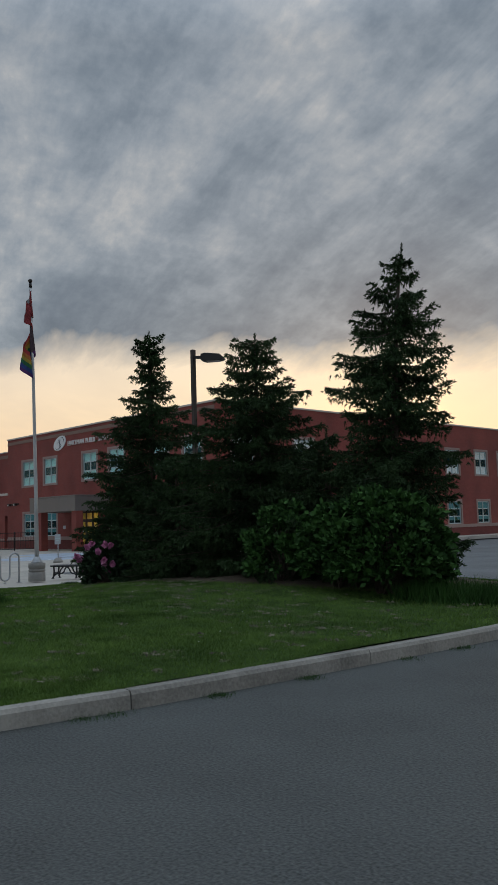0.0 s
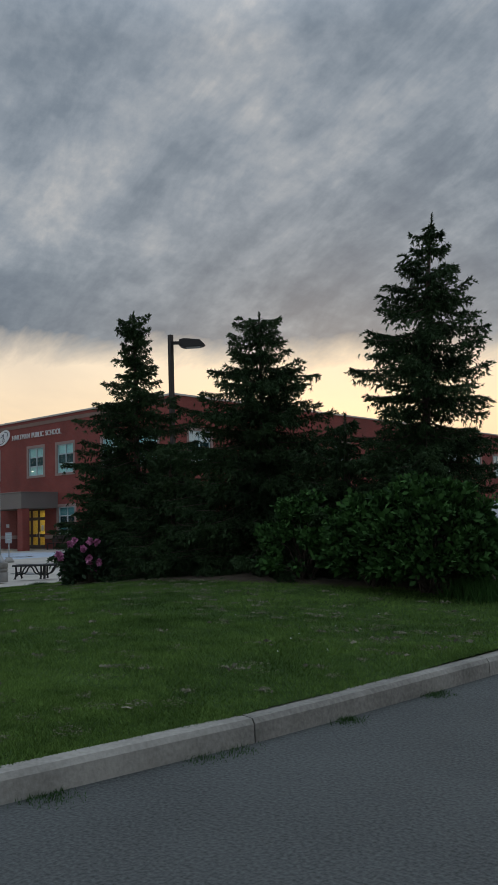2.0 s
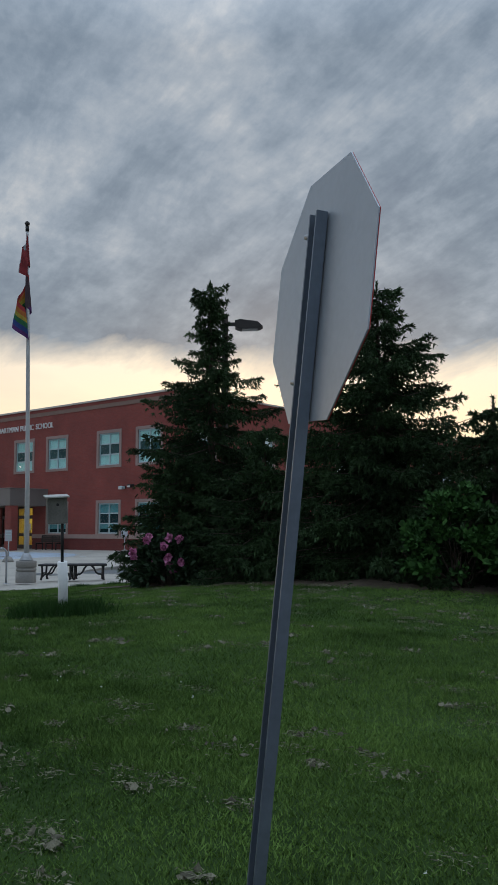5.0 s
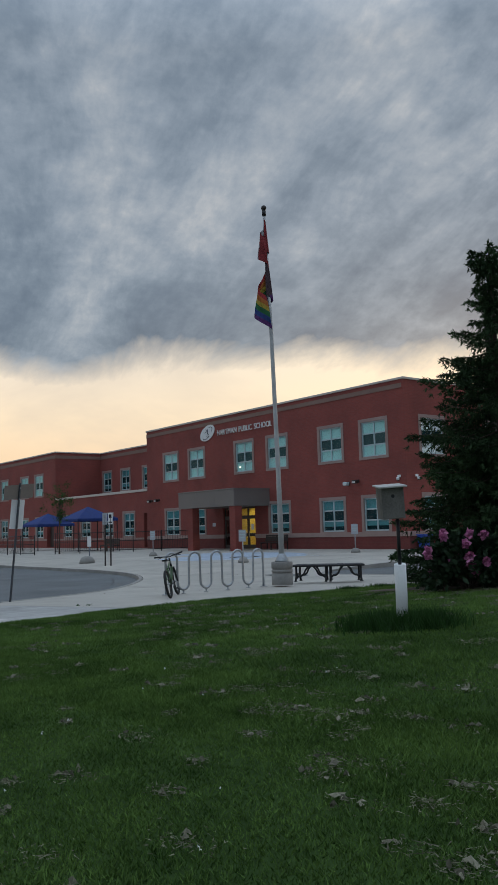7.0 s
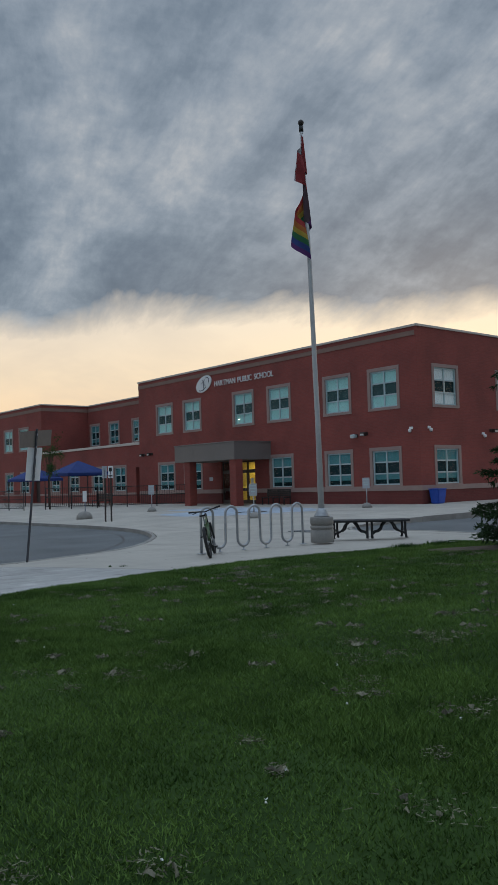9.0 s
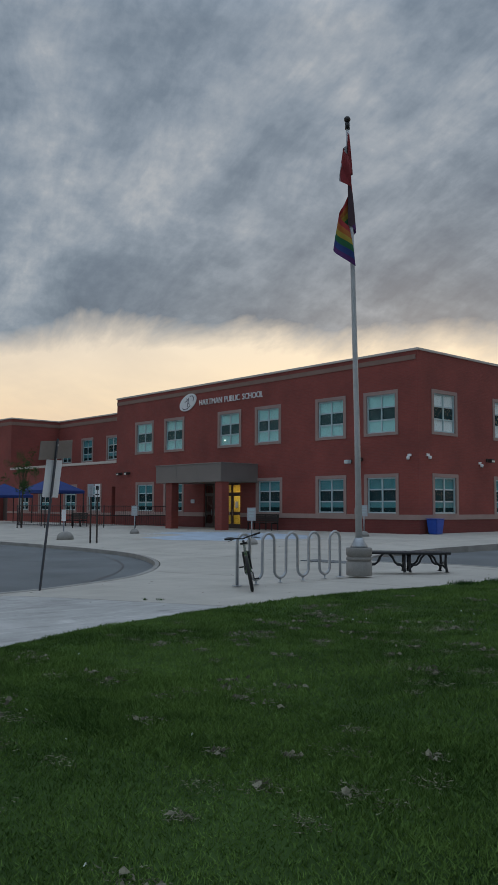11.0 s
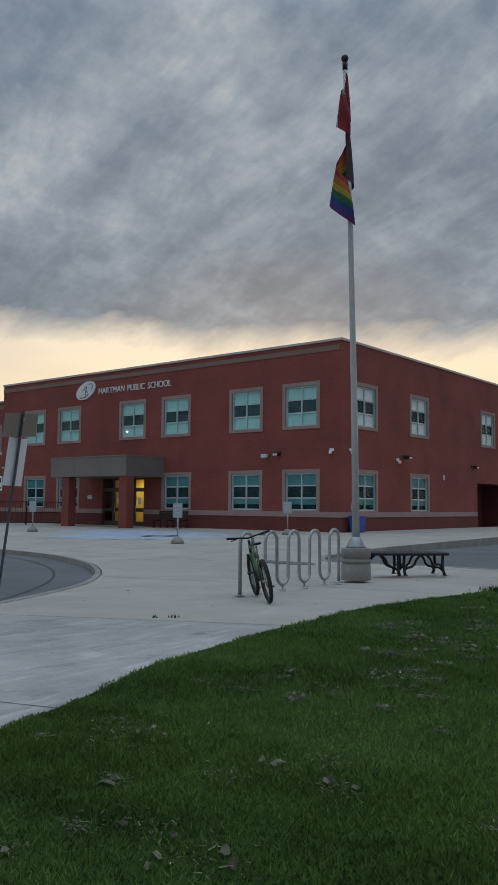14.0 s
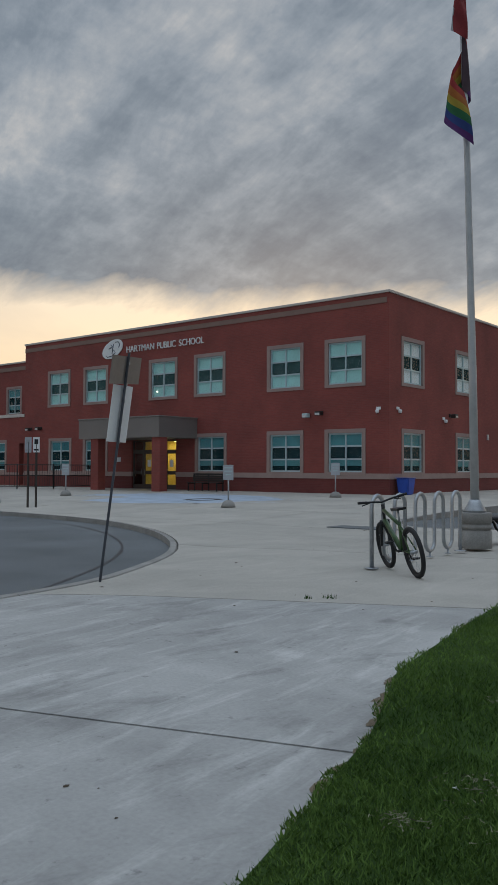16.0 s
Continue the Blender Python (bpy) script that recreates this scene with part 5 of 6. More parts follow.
# fence round the small yard
def fence(points, label):
    th = thing("fence", (points[0][0], points[0][1], ground_z(*points[0])), label, "fence")
    o = Vector((points[0][0], points[0][1], 0))
    for a, b in zip(points, points[1:]):
        a, b = Vector((*a, 0)) - o, Vector((*b, 0)) - o
        d = (b - a)
        n = max(1, round(d.length / 2.3))
        for k in range(n + 1):
            p = a + d * k / n
            part("post", tubem([p + Vector((0, 0, -0.1)), p + Vector((0, 0, 1.42))], 0.035, 8), BLACK, th)
        for z in (0.12, 0.75, 1.36):
            part("rail", tubem([a + Vector((0, 0, z)), b + Vector((0, 0, z))], 0.022, 6), BLACK, th)
        bm = bmesh.new()
        cnt = int(d.length / 0.14)
        for k in range(cnt):
            p = a + d * (k + 0.5) / cnt
            box(bm, p.x - 0.007, p.y - 0.007, 0.12, p.x + 0.007, p.y + 0.007, 1.36)
        tagged(part("pickets", bm, BLACK, th), kind="stuff")
    return th


fence([(-58.6, 35.4), (-58.6, 32.6), (-61.4, 29.6), (-64, 27.0)], "black metal fence before the school yard")
fence([(-65.3, 26.0), (-72, 25.6), (-82, 25.6), (-96, 25.6)], "black metal fence before the school yard")


def parasol(x, y, z, r, label):
    th = thing("shade_canopy", (x, y, ground_z(x, y)), label, "shade canopy", "blue shade canopies")
    bm = bmesh.new()
    rim = [bm.verts.new((r * sx, r * sy, z - 0.95)) for sx, sy in ((-1, -1), (0, -1.02), (1, -1), (1.02, 0), (1, 1), (0, 1.02), (-1, 1), (-1.02, 0))]
    low = [bm.verts.new((v.co.x, v.co.y, z - 1.15)) for v in rim]
    top = bm.verts.new((0, 0, z))
    for k in range(8):
        bm.faces.new((rim[k], rim[(k + 1) % 8], top))
        bm.faces.new((low[k], low[(k + 1) % 8], rim[(k + 1) % 8], rim[k]))
    part("canopy", bm, BLUE_CLOTH, th)
    for sx in (-1, 1):
        for sy in (-1, 1):
            part("leg", tubem([(sx * r * 0.97, sy * r * 0.97, 0), (sx * r * 0.97, sy * r * 0.97, z - 0.97)], 0.04, 8), BLACK, th)


parasol(-67.2, 31.2, 3.45, 1.7, "blue canvas shade canopy in the school yard")
parasol(-76.5, 32.0, 3.2, 1.7, "blue canvas shade canopy in the school yard")
for x, y in ((-36.9, 73.2), (-36.9, 76.1), (-36.9, 79.8)):
    th = thing("bollard", (x, y, 0.0), "yellow painted steel bollard beside a service door", "bollard", "yellow bollards")
    part("post", lathem([(0.09, 0.0), (0.09, 1.15), (0.06, 1.21)], 14), YELLOW, th)

# chalk drawings, crack seal, wear on the plaza
rng = random.Random(11)
def paved_z(x, y):
    """The height of the slabs, which are straight between their cross joints."""
    rows = [20.0, 24.2, 28.4, 32.4, 35.7]
    return float(np.interp(y, rows, [ground_z(x, r) for r in rows]))


def chalk_patch(bm, cx, cy, ra, rb_, seed, lift, hole=0.0):
    """A smudged patch with a ragged rim; hole leaves its middle bare."""
    n_ = 48
    rim = [1 + 0.13 * noise.noise(Vector((2.2 * math.cos(2 * math.pi * k / n_), 2.2 * math.sin(2 * math.pi * k / n_), seed))) + 0.05 * noise.noise(Vector((k * 0.9, seed, 0))) for k in range(n_)]
    rows = []
    for f in [hole + (1 - hole) * q / 6 for q in range(7)]:
        f = max(f, 0.01)
        row = []
        for k in range(n_):
            px, py = cx + ra * f * rim[k] * math.cos(2 * math.pi * k / n_), cy + rb_ * f * rim[k] * math.sin(2 * math.pi * k / n_)
            row.append(bm.verts.new((px, py, paved_z(px, py) + lift)))
        rows.append(row)
    for a, b in zip(rows, rows[1:]):
        for k in range(n_):
            bm.faces.new((a[k], a[(k + 1) % n_], b[(k + 1) % n_], b[k]))


ch = bmesh.new()
chalk_patch(ch, -44.9, 28.2, 5.4, 3.7, 2, 0.005)
tagged(part("chalk_drawing", ch, CHALK), "large smudged pale blue chalk circle on the concrete", "chalk drawing", kind="stuff")
rg = bmesh.new()
chalk_patch(rg, -42.4, 27.7, 0.78, 0.78, 5, 0.009, 0.62)
tagged(part("painted_ring", rg, SEAL), "dark painted ring on the chalked concrete", "ground marking")
cl = bmesh.new()
for k in range(34):
    a = rng.uniform(0, 6.28)
    f = rng.uniform(0.75, 1.12)
    cx, cy, b = -44.9 + 5.4 * f * math.cos(a), 28.2 + 3.7 * f * math.sin(a), rng.uniform(-0.5, 0.5)
    l, w_ = rng.uniform(0.4, 1.3), rng.uniform(0.05, 0.16)
    dx, dy = l * math.cos(b), l * math.sin(b)
    cl.faces.new([cl.verts.new((x, y, paved_z(x, y) + 0.0105 + 0.0002 * k)) for x, y in ((cx, cy), (cx + dx, cy + dy), (cx + dx, cy + dy + w_), (cx, cy + w_))])
tagged(part("chalk_line", cl, CHALK_W), "white chalk strokes on the concrete", "chalk drawing", kind="stuff")
sc = bmesh.new()


def ribbon(bm, line, w, z):
    prev = None
    for i, (x, y) in enumerate(line):
        a, b = line[max(i - 1, 0)], line[min(i + 1, len(line) - 1)]
        d = Vector((b[0] - a[0], b[1] - a[1], 0)).normalized()
        s = Vector((-d.y, d.x, 0)) * w * (0.6 + 0.4 * noise.noise(Vector((x, y, 1))))
        cur = (bm.verts.new((x + s.x, y + s.y, z)), bm.verts.new((x - s.x, y - s.y, z)))
        if prev:
            bm.faces.new((prev[0], prev[1], cur[1], cur[0]))
        prev = cur


ribbon(sc, [(x - 0.85, y - 0.75) for x, y in LOOP if 5 < y and x > -40], 0.055, -0.266)
tagged(part("crack_seal", sc, SEAL), "black bitumen crack seal on the asphalt", "crack seal", kind="stuff")
debris = bmesh.new()
for k in range(110):
    x, y = rng.uniform(-34, -21.2), rng.uniform(3.2, 20)
    if x > edge_x(y) - 0.05 or (y < 18 and x < -27.5 + (y - 10) * -0.35):
        continue
    s = rng.uniform(0.006, 0.02) * (2.0 if rng.random() < 0.08 else 1)
    n = 5
    v = [debris.verts.new((x + s * rng.uniform(0.5, 1.3) * math.cos(2 * math.pi * i / n), y + s * rng.uniform(0.5, 1.3) * math.sin(2 * math.pi * i / n), 0.003)) for i in range(n)]
    t = debris.verts.new((x, y, 0.003 + s * 0.25))
    for i in range(n):
        debris.faces.new((v[i], v[(i + 1) % n], t))
tagged(part("plaza_debris", debris, MULCH), "scattered soil crumbs and bits of leaf on concrete", "debris", kind="stuff")


# ---------------------------------------------------------------- planting
def fan(pos, direction, length, count, spread, rs):
    """count needles or leaves from each place, spread about its direction."""
    p = np.repeat(pos, count, axis=0)
    d = np.repeat(direction, count, axis=0)
    d = d + rs.normal(size=d.shape) * spread
    d /= np.linalg.norm(d, axis=1, keepdims=True) + 1e-9
    L = np.repeat(length, count) * rs.uniform(0.6, 1.15, len(p))
    return p, d * L[:, None]


def spruce(x, y, H, profile, seed, label, lean=(0, 0), gap=0.20, per=12, reach=(0.60, 1.12), open_from=0.40, open_gap=1.9):
    """A spruce: whorls of limbs that dip and then turn up at their tips, with side sprays and hanging twigs."""
    rs = np.random.RandomState(seed)
    z0 = lawn_z(x, y) - 0.02
    root = thing("spruce_tree", (x, y, z0), label, "tree", "spruce trees")
    at = np.array([x, y, z0])
    trunk_line = [(lean[0] * t * t, lean[1] * t * t, H * t) for t in (0, 0.2, 0.4, 0.6, 0.8, 0.97)]
    part("trunk", tubem(trunk_line, 0.13, 10, r_end=0.015), BARK, root)
    radius = lambda t: float(np.interp(t, [p[0] for p in profile], [p[1] for p in profile]))
    limbs = bmesh.new()
    P, D, Ls = [], [], []
    up = np.array([0, 0, 1.0])
    z = 0.16
    while z < H - 0.10:
        t = z / H
        r = radius(t) * rs.uniform(0.90, 1.06)
        n = max(6, int(per * (0.50 + 0.42 * min(1, r))))
        a0 = rs.uniform(0, 6.28)
        for k in range(n):
            az = a0 + 2 * math.pi * k / n + rs.normal() * 0.25
            ln = r * rs.uniform(*reach) * (1.14 if rs.uniform() < 0.18 else 1)
            if ln < 0.06:
                continue
            out = np.array([math.cos(az), math.sin(az), 0.0])
            sidev = np.array([-out[1], out[0], 0.0])
            base = np.array([x + lean[0] * t * t, y + lean[1] * t * t, z0 + z + rs.normal() * 0.07])
            dip = -0.44 + 0.40 * t * t + rs.normal() * 0.07
            curl = 0.16 + 0.14 * rs.uniform()
            steps = max(3, int(ln / 0.065))
            s = np.linspace(0.10, 1.0, steps)
            line = base + out * (s * ln)[:, None] + up * ((dip * s + curl * s ** 2.6) * ln)[:, None] + sidev * (rs.normal() * 0.10 * s * s * ln)[:, None]
            if ln > 0.45:
                tube(limbs, [tuple(line[q] - at) for q in (0, steps // 2, steps - 1)], 0.018, 4, cap=False, r_end=0.004)
            dirs = np.gradient(line, axis=0)
            dirs /= np.linalg.norm(dirs, axis=1, keepdims=True)
            P.append(line)
            D.append(dirs)
            Ls.append(np.full(steps, 0.10))
            wide = min(1.0, ln * 1.05)
            for sg in (-1, 1):
                tw = (0.42 * (1 - 0.74 * s) * wide + 0.035) * rs.uniform(0.55, 1.2, steps)
                td = dirs * 0.80 + sidev * sg * 0.70 + up * (-0.20 + rs.normal(size=(steps, 1)) * 0.14)
                td /= np.linalg.norm(td, axis=1, keepdims=True)
                for q in (0.30, 0.62, 0.95):
                    P.append(line + td * (tw * q)[:, None] - up * 0.05 * q * q)
                    D.append(td + up * 0.15 * (q > 0.9))
                    Ls.append(np.full(steps, 0.085))
            for depth, spread in ((0.05, 0.02), (0.12, 0.13), (0.19, 0.20)):
                hang = rs.uniform(size=steps) < 0.75 - 1.6 * (depth - 0.05)
                if hang.any():
                    c = hang.sum()
                    P.append(line[hang] + sidev * rs.normal(size=(c, 1)) * spread * wide - up * depth * (0.5 + 0.5 * wide))
                    D.append(np.tile(-up, (c, 1)) + dirs[hang] * 0.45)
                    Ls.append(np.full(c, 0.12))
        z += gap * rs.uniform(0.8, 1.2) * (0.45 + 0.55 * min(1, r)) * (1.0 if t < open_from else open_gap)
    # leader and its buds
    for k in range(14):
        zz = H - 0.30 + 0.025 * k
        P.append(np.array([[x + lean[0], y + lean[1], z0 + zz]]))
        D.append(np.array([[rs.normal() * 0.5, rs.normal() * 0.5, 1.0]]))
        Ls.append(np.array([0.09]))
    tagged(part("limbs", limbs, BARK, root), kind="stuff")
    P, D, Ls = np.concatenate(P), np.concatenate(D), np.concatenate(Ls)
    p, d = fan(P, D, Ls, 6, 0.45, rs)
    tagged(shards("needles", p, d, rs.uniform(0.010, 0.017, len(p)), NEEDLE, root), kind="stuff")
    return root


spruce(-17.65, 15.35, 6.78, [(0, 1.9), (0.12, 2.2), (0.30, 1.95), (0.42, 1.65), (0.52, 1.40), (0.60, 1.35), (0.68, 1.00), (0.735, 0.78), (0.765, 0.46), (0.85, 0.41), (0.93, 0.39), (0.97, 0.34), (1, 0.12)], 3, "dark green spruce with a thin columnar top", (-0.08, 0.03), open_gap=1.7)
spruce(-13.2, 15.1, 5.60, [(0, 2.0), (0.12, 2.3), (0.35, 2.1), (0.55, 1.75), (0.66, 1.60), (0.74, 1.40), (0.79, 1.12), (0.84, 0.68), (0.90, 0.60), (0.95, 0.56), (1, 0.18)], 8, "broad dark green spruce with a ragged top", (-0.05, 0.05), per=12, reach=(0.55, 1.10), open_from=0.50, open_gap=1.8)
spruce(-9.05, 14.66, 6.70, [(0, 1.10), (0.1, 1.25), (0.30, 1.22), (0.45, 1.18), (0.57, 1.20), (0.66, 1.12), (0.74, 1.02), (0.80, 0.86), (0.86, 0.62), (0.91, 0.42), (0.96, 0.24), (1, 0.04)], 21, "tall dark green spruce with spreading pointed branches", (0.10, 0.50), per=11, reach=(0.52, 1.12), open_from=0.40, open_gap=2.0)
spruce(-15.5, 14.5, 3.0, [(0, 1.4), (0.3, 1.6), (0.7, 1.0), (1, 0.10)], 31, "low dark young spruce between the taller ones")
spruce(-10.9, 14.9, 3.1, [(0, 1.2), (0.3, 1.5), (0.7, 1.0), (1, 0.10)], 35, "low dark young spruce between the taller ones")


def shrub(x, y, rx_, ry_, h, seed, n, material, name, label, size=0.06, category="shrub", low=0.22):
    """A shrub of arching stems whose leaves sit in rosettes at the twig ends, bare near the ground."""
    rs = np.random.RandomState(seed)
    z0 = lawn_z(x, y) - 0.02
    root = thing(name, (x, y, z0), label, category)
    stems = bmesh.new()
    P, D, S = [], [], []
    clumps, per = max(40, n // 46), 46
    for k in range(clumps):
        a, t = rs.uniform(0, 6.28), rs.uniform(0.05, 1.0) ** 0.6
        el = rs.uniform(0.0, 1.0)
        rim = math.sqrt(max(0.0, 1 - (el * 0.96) ** 2.4))
        tip = np.array([rx_ * rim * math.cos(a), ry_ * rim * math.sin(a), h * (low + (1 - low) * el)]) * (0.70 + 0.34 * t)
        if k % 4 == 0:
            mid = (tip[0] * 0.4, tip[1] * 0.4, tip[2] * 0.65)
            tube(stems, [(rs.normal() * 0.08, rs.normal() * 0.08, 0), mid, tuple(tip)], 0.014, 4, cap=False, r_end=0.004)
        out = tip / max(0.2, np.linalg.norm(tip)) + np.array([0, 0, 0.25])
        d = rs.normal(size=(per, 3)) * 0.75 + out
        d /= np.linalg.norm(d, axis=1, keepdims=True)
        d[:, 2] -= 0.25
        P.append(tip + rs.normal(size=(per, 3)) * np.array([0.055, 0.055, 0.035]) + d * 0.03)
        D.append(d)
        S.append(np.full(per, rs.uniform(0.75, 1.25)))
    tagged(part("stems", stems, BARK, root), kind="stuff")
    P, D, S = np.concatenate(P) + np.array(root.location), np.concatenate(D), np.concatenate(S)
    L = S * rs.uniform(0.7, 1.25, len(P)) * size
    tagged(shards("leaves", P, D * L[:, None], 0.27 * L, material, root, quad=True), kind="stuff")
    return root


shrub(-8.28, 13.35, 1.10, 0.85, 1.75, 5, 15000, LEAF, "leafy_shrub", "mid-green leafy shrub before a spruce", 0.125)
shrub(-9.4, 13.5, 0.85, 0.7, 1.55, 15, 6000, LEAF, "leafy_shrub", "mid-green leafy shrub before a spruce", 0.125)
shrub(-11.0, 13.6, 0.8, 0.6, 1.5, 6, 4500, LEAF, "leafy_shrub", "thin mid-green shrub between spruces", 0.12)
shrub(-17.30, 13.65, 0.70, 0.5, 0.95, 7, 5000, PEONY_LEAF, "peony_bush", "peony bush with large pink flowers", 0.12, low=0.1)
frs = np.random.RandomState(77)
peony = bpy.data.objects["peony_bush"]
for k in range(16):
    a, t = frs.uniform(0, 6.28), frs.uniform(0.3, 1.0)
    c = np.array([0.72 * t * math.cos(a) - 0.05, 0.4 * t * math.sin(a) - 0.42, 0.30 + 0.72 * frs.uniform()])
    p = np.tile(c, (44, 1)) + frs.normal(size=(44, 3)) * 0.014
    d = frs.normal(size=(44, 3))
    d /= np.linalg.norm(d, axis=1, keepdims=True)
    fl = shards("flower", p, d * 0.088, np.full(44, 0.040), PETAL, peony, quad=True)
    fl.location = (0, 0, 0)

# mulch bed under the trees
bed = bmesh.new()
n = 40
ring = [(-13.2 + 8.0 * math.cos(2 * math.pi * k / n) * (1 + 0.05 * noise.noise(Vector((k * 0.7, 0, 0)))), 15.0 + 2.0 * math.sin(2 * math.pi * k / n)) for k in range(n)]
rows = []
for f in (1.0, 0.8, 0.55, 0.3):
    rows.append([bed.verts.new((-13.2 + (x + 13.2) * f, 15.0 + (y - 15.0) * f, lawn_z(-13.2 + (x + 13.2) * f, 15.0 + (y - 15.0) * f) + (0.002 if f == 1 else 0.035))) for x, y in ring])
mid = bed.verts.new((-13.2, 15.0, lawn_z(-13.2, 15.0) + 0.04))
for a, b in zip(rows, rows[1:]):
    for k in range(n):
        bed.faces.new((a[k], a[(k + 1) % n], b[(k + 1) % n], b[k]))
for k in range(n):
    bed.faces.new((rows[-1][k], rows[-1][(k + 1) % n], mid))
tagged(part("planting_bed", bed, MULCH), "bare brown mulch under the spruces", "planting bed", kind="structure")

# small yard tree
yt = thing("young_tree", (-64.6, 27.6, 0.08), "small young tree with a thin crown beside the fence", "tree")
part("trunk", tubem([(0, 0, 0), (0.03, 0, 1.5), (0.0, 0.05, 3.0), (0.1, 0, 4.3)], 0.07, 8, r_end=0.015), BARK, yt)
trs = np.random.RandomState(4)
cl_ = trs.normal(size=(28, 3)) * np.array([0.45, 0.45, 0.75]) + np.array([0, 0, 3.7])
bl_ = bmesh.new()
for c in cl_:
    tube(bl_, [(0.02, 0.02, 2.2 + 0.25 * (c[2] - 3)), tuple(c)], 0.012, 4, cap=False, r_end=0.003)
tagged(part("branches", bl_, BARK, yt), kind="stuff")
P = np.repeat(cl_, 55, axis=0) + trs.normal(size=(28 * 55, 3)) * 0.16 + np.array(yt.location)
shards("leaves", P, trs.normal(size=P.shape) * 0.07, np.full(len(P), 0.03), LEAF, yt, quad=True)["kind"] = "stuff"

# ---------------------------------------------------------------- grass
GX, GY = np.linspace(-23.2, -4.6, 190), np.linspace(-16, 18.2, 240)
GZ = np.array([[lawn_z(a, b) for a in GX] for b in GY])
EDX = np.array([edge_x(b) for b in GY])


def height(xs, ys):
    fx = np.clip((xs - GX[0]) / (GX[1] - GX[0]), 0, len(GX) - 1.001)
    fy = np.clip((ys - GY[0]) / (GY[1] - GY[0]), 0, len(GY) - 1.001)
    i, j = fx.astype(int), fy.astype(int)
    u, v = fx - i, fy - j
    return GZ[j, i] * (1 - u) * (1 - v) + GZ[j, i + 1] * u * (1 - v) + GZ[j + 1, i] * (1 - u) * v + GZ[j + 1, i + 1] * u * v


def right_x(ys):
    return np.interp(ys, [a for a, _ in ROADSIDE], [b for _, b in ROADSIDE]) - 0.18


def turf(name, n, x0, x1, y0, y1, seed, hmin, hmax, width, label):
    rs = np.random.RandomState(seed)
    xs, ys = rs.uniform(x0, x1, n), rs.uniform(y0, y1, n)
    left = np.interp(ys, GY, EDX) - 0.02 + 0.04 * np.sin(ys * 9.0) * np.sin(ys * 3.7)
    keep = (xs > left) & (xs < right_x(ys) + 0.03) & ~(((xs + 13.2) / 7.6) ** 2 + ((ys - 15.0) / 1.75) ** 2 < 1)
    xs, ys = xs[keep], ys[keep]
    tuft = 0.88 + 0.22 * np.sin(xs * 2.1 + 1.3 * np.sin(ys * 1.7)) * np.sin(ys * 2.6 + xs * 0.6)
    p = np.stack([xs, ys, height(xs, ys) - 0.004], 1)
    h = rs.uniform(hmin, hmax, len(xs)) * tuft
    d = np.stack([rs.normal(size=len(xs)) * 0.55, rs.normal(size=len(xs)) * 0.55, np.ones(len(xs))], 1) * h[:, None]
    ob = shards(name, p, d, rs.uniform(0.6, 1.2, len(xs)) * width, BLADE)
    return tagged(ob, label, "grass", kind="stuff")


turf("grass", 420000, -22.9, -5.0, 2.6, 6.0, 11, 0.014, 0.036, 0.0042, "short green mown grass blades")
turf("grass", 380000, -22.9, -5.0, 4.5, 9.5, 1, 0.016, 0.046, 0.0042, "short green mown grass blades")
turf("grass", 220000, -23.2, -4.9, 9.5, 18, 2, 0.02, 0.05, 0.0060, "short green mown grass blades")
turf("grass", 60000, -22.0, -5.8, -6, 2.6, 3, 0.025, 0.055, 0.007, "short green mown grass blades")


def tufts(name, centres, n, h, spread, seed, material, label, width=0.006, level=None):
    rs = np.random.RandomState(seed)
    c = np.array(centres)[rs.randint(0, len(centres), n)]
    xy = c[:, :2] + rs.normal(size=(n, 2)) * c[:, 2:3] * spread
    p = np.stack([xy[:, 0], xy[:, 1], (height(xy[:, 0], xy[:, 1]) if level is None else np.full(n, level)) - 0.01], 1)
    hh = h * rs.uniform(0.5, 1.15, n)
    d = np.stack([rs.normal(size=n) * 0.35, rs.normal(size=n) * 0.35, np.ones(n)], 1) * hh[:, None]
    return tagged(shards(name, p, d, np.full(n, width), material), label, "grass", kind="stuff")


tufts("tall_grass", [(-14.33, 8.58, 0.28), (-14.6, 8.45, 0.22), (-14.05, 8.7, 0.24)], 4600, 0.22, 0.75, 5, TALL, "unmown tall grass round the nest box pole")
tufts("tall_grass", [(-6.9, 13.6, 0.4), (-6.4, 14.0, 0.35), (-7.4, 13.3, 0.3)], 5200, 0.34, 0.8, 6, TALL, "unmown tall grass beside the shrub", 0.008)
tufts("tall_grass", [(-22.35, 15.6, 0.18), (-22.2, 16.6, 0.2)], 700, 0.09, 0.8, 7, TALL, "tufts of tall grass at the lawn's edge")
tufts("kerb_weed", [(kerb_x(y + 0.4 * math.sin(y * 5)) + 0.04, y + 0.4 * math.sin(y * 5), 0.11) for y in (2.7, 3.2, 3.7, 4.3, 4.8, 5.2, 6.1, 6.5, 7.0, 7.7, 8.4, 9.3, 10.2, 11)], 2600, 0.034, 0.7, 9, TALL, "small weeds along the foot of the kerb", 0.003, 0.20)
tufts("joint_weed", [(-24.29, 9.80, 0.06), (-24.45, 9.62, 0.03)], 46, 0.05, 0.6, 10, TALL, "small green weed in a joint of the concrete", 0.006, 0.005)

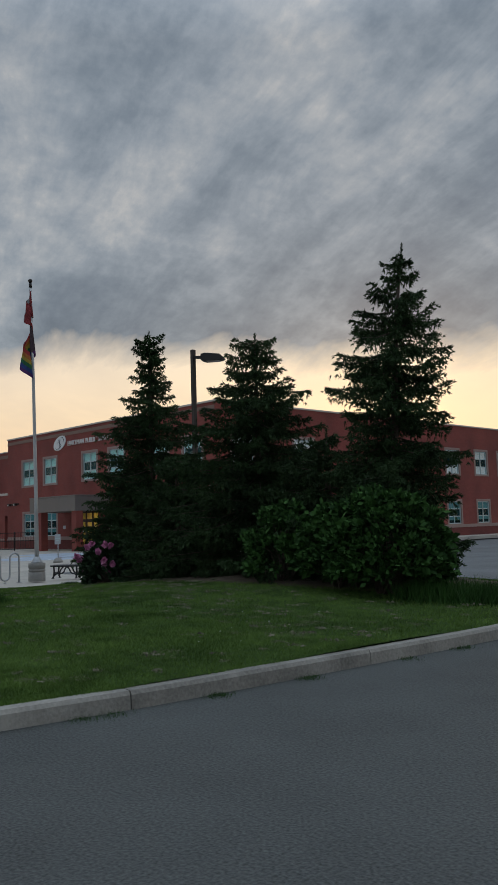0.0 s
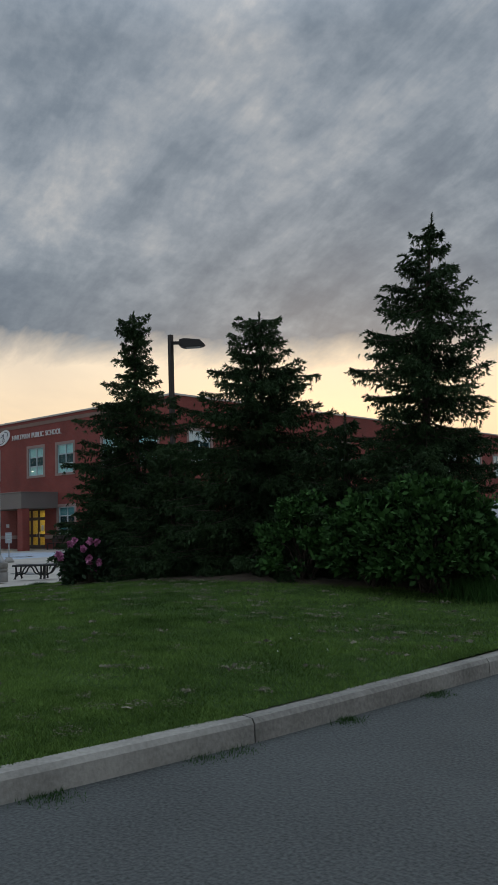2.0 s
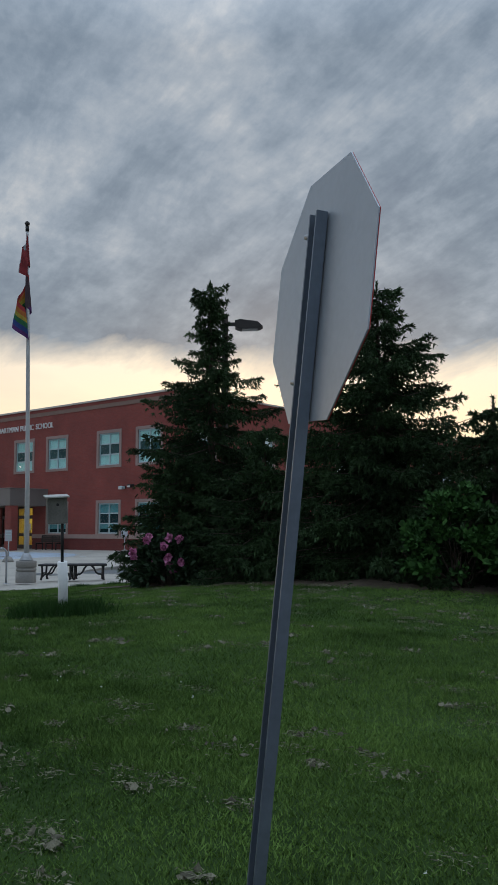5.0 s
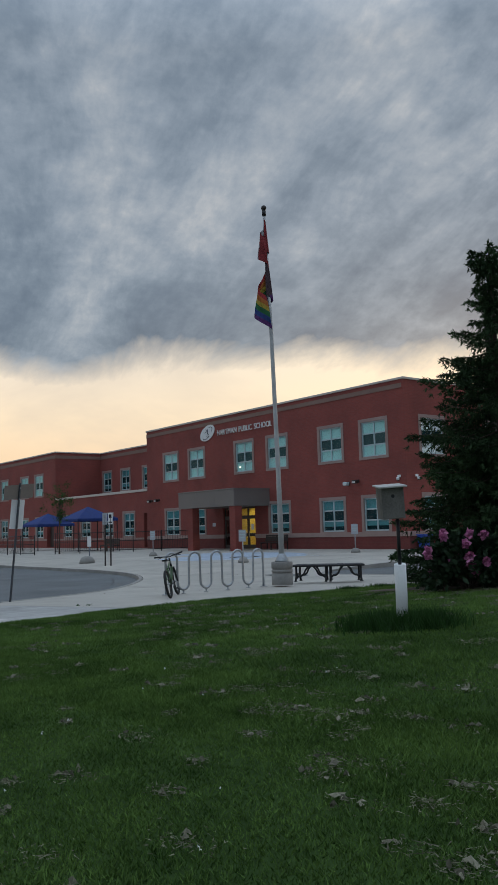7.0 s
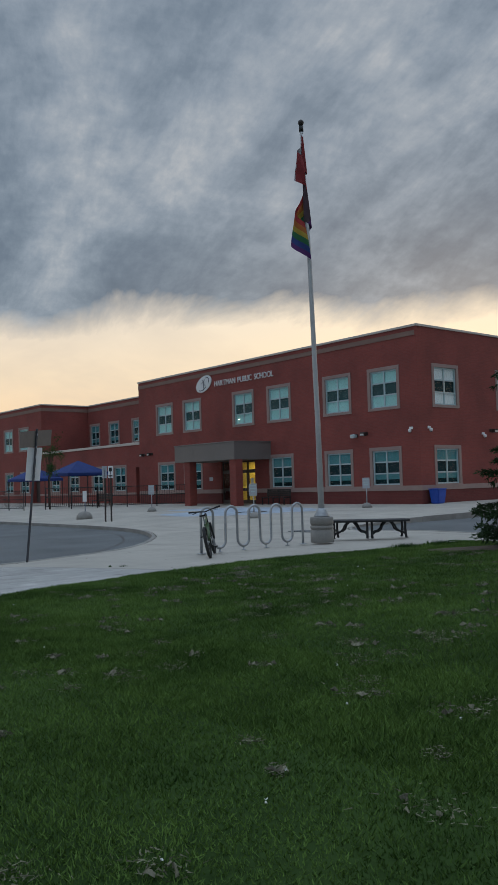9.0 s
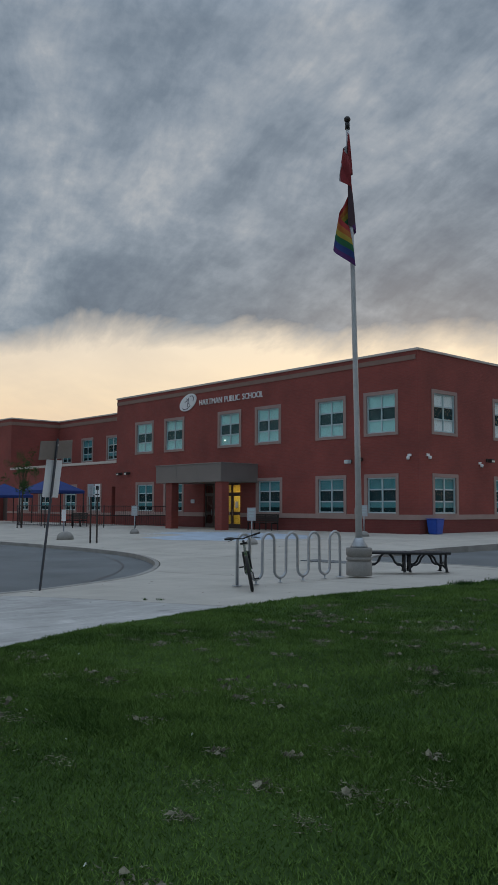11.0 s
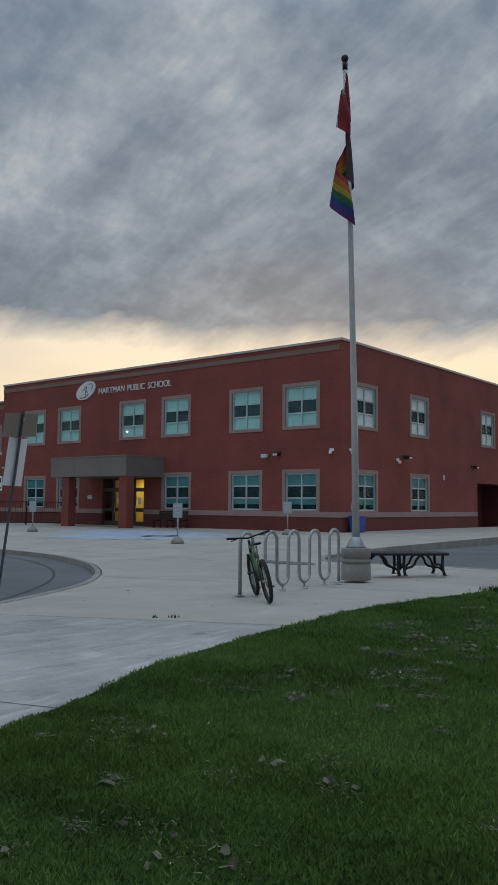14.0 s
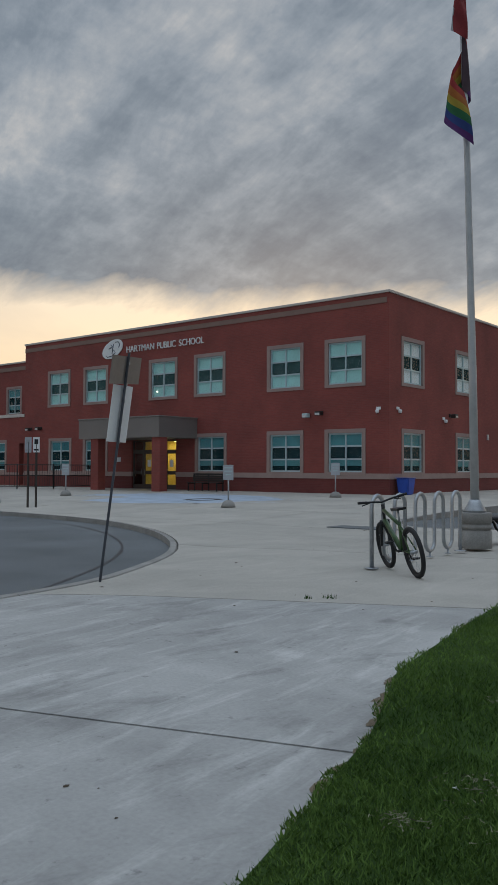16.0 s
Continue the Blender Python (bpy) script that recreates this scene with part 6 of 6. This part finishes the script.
# dry thatch left by the mower, in torn tufts and loose rows
crs = np.random.RandomState(14)
cen = []
for k in range(640):
    row = crs.randint(0, 11)
    cx = -21.8 + 16.0 * crs.uniform()
    cy = 2.7 + row * 1.0 + 0.5 * math.sin(cx * 0.5 + row) + crs.normal() * 0.35
    if np.interp(cy, GY, EDX) + 0.35 < cx < kerb_x(cy) - 0.5 and cy < 13.4:
        cen.append((cx, cy, crs.uniform(0.03, 0.085) * (1.8 if crs.uniform() < 0.10 else 1)))
cen = np.array(cen)
c = cen[crs.randint(0, len(cen), 52000)]
xy = c[:, :2] + crs.normal(size=(len(c), 2)) * c[:, 2:3] * np.array([1.25, 0.8])
p = np.stack([xy[:, 0], xy[:, 1], height(xy[:, 0], xy[:, 1]) + crs.uniform(0.010, 0.034, len(c))], 1)
d = crs.normal(size=(len(c), 3)) * np.array([0.020, 0.018, 0.006])
tagged(shards("grass_clippings", p, d, np.full(len(c), 0.0030), STRAW), "dry pale grass clippings in loose rows on the lawn", "clippings", kind="stuff")
mats = bmesh.new()
for cx, cy, cr in cen:
    if crs.uniform() < 0.45:
        continue
    for q in range(crs.randint(2, 7)):
        ox, oy = cx + crs.normal() * cr, cy + crs.normal() * cr * 0.7
        gz = float(height(np.array([ox]), np.array([oy]))[0]) + 0.020
        ra, a0, m_ = crs.uniform(0.008, 0.024) * (1.5 if q == 0 else 1), crs.uniform(0, 6.28), 8
        mid = mats.verts.new((ox, oy, gz + crs.uniform(0.008, 0.030)))
        ring = []
        for i in range(m_):
            a = 2 * math.pi * i / m_
            e = ra * crs.uniform(0.45, 1.25)
            u, w = e * math.cos(a) * 1.5, e * math.sin(a) * 0.8
            ring.append(mats.verts.new((ox + u * math.cos(a0) - w * math.sin(a0), oy + u * math.sin(a0) + w * math.cos(a0), gz + crs.uniform(-0.010, 0.012))))
        for i in range(m_):
            mats.faces.new((ring[i], ring[(i + 1) % m_], mid))
tagged(part("thatch_tufts", mats, THATCH), "torn grey-brown mats of dead grass lying on the lawn", "clippings", kind="stuff")
# bare soil where the lawn frays at the concrete
soil = bmesh.new()
for k in range(110):
    cy = crs.uniform(2.6, 15.5)
    cx = edge_x(cy) - crs.uniform(-0.03, 0.04)
    ra, n_ = crs.uniform(0.02, 0.055) * (1.7 if k % 9 == 0 else 1), 11
    ring = [(cx + ra * crs.uniform(0.6, 1.2) * math.cos(2 * math.pi * i / n_), cy + 1.9 * ra * crs.uniform(0.6, 1.2) * math.sin(2 * math.pi * i / n_)) for i in range(n_)]
    mid = soil.verts.new((cx, cy, 0.010))
    vs = [soil.verts.new((a, b, 0.004)) for a, b in ring]
    for i in range(n_):
        soil.faces.new((vs[i], vs[(i + 1) % n_], mid))
tagged(part("soil_crumbs", soil, SOIL), "brown soil spilling from the lawn's frayed edge onto concrete", "soil", kind="stuff")
# clover flowers
frs = np.random.RandomState(19)
xs, ys = frs.uniform(-21, -6.5, 60), frs.uniform(2.8, 11, 60)
keep = xs > np.interp(ys, GY, EDX) + 0.3
xs, ys = xs[keep], ys[keep]
p = np.repeat(np.stack([xs, ys, height(xs, ys) + 0.05], 1), 8, axis=0)
d = frs.normal(size=p.shape) * 0.006
tagged(shards("clover_flowers", p, d, np.full(len(p), 0.003), WHITE, quad=True), "tiny white clover flowers in the lawn", "flowers", kind="stuff")
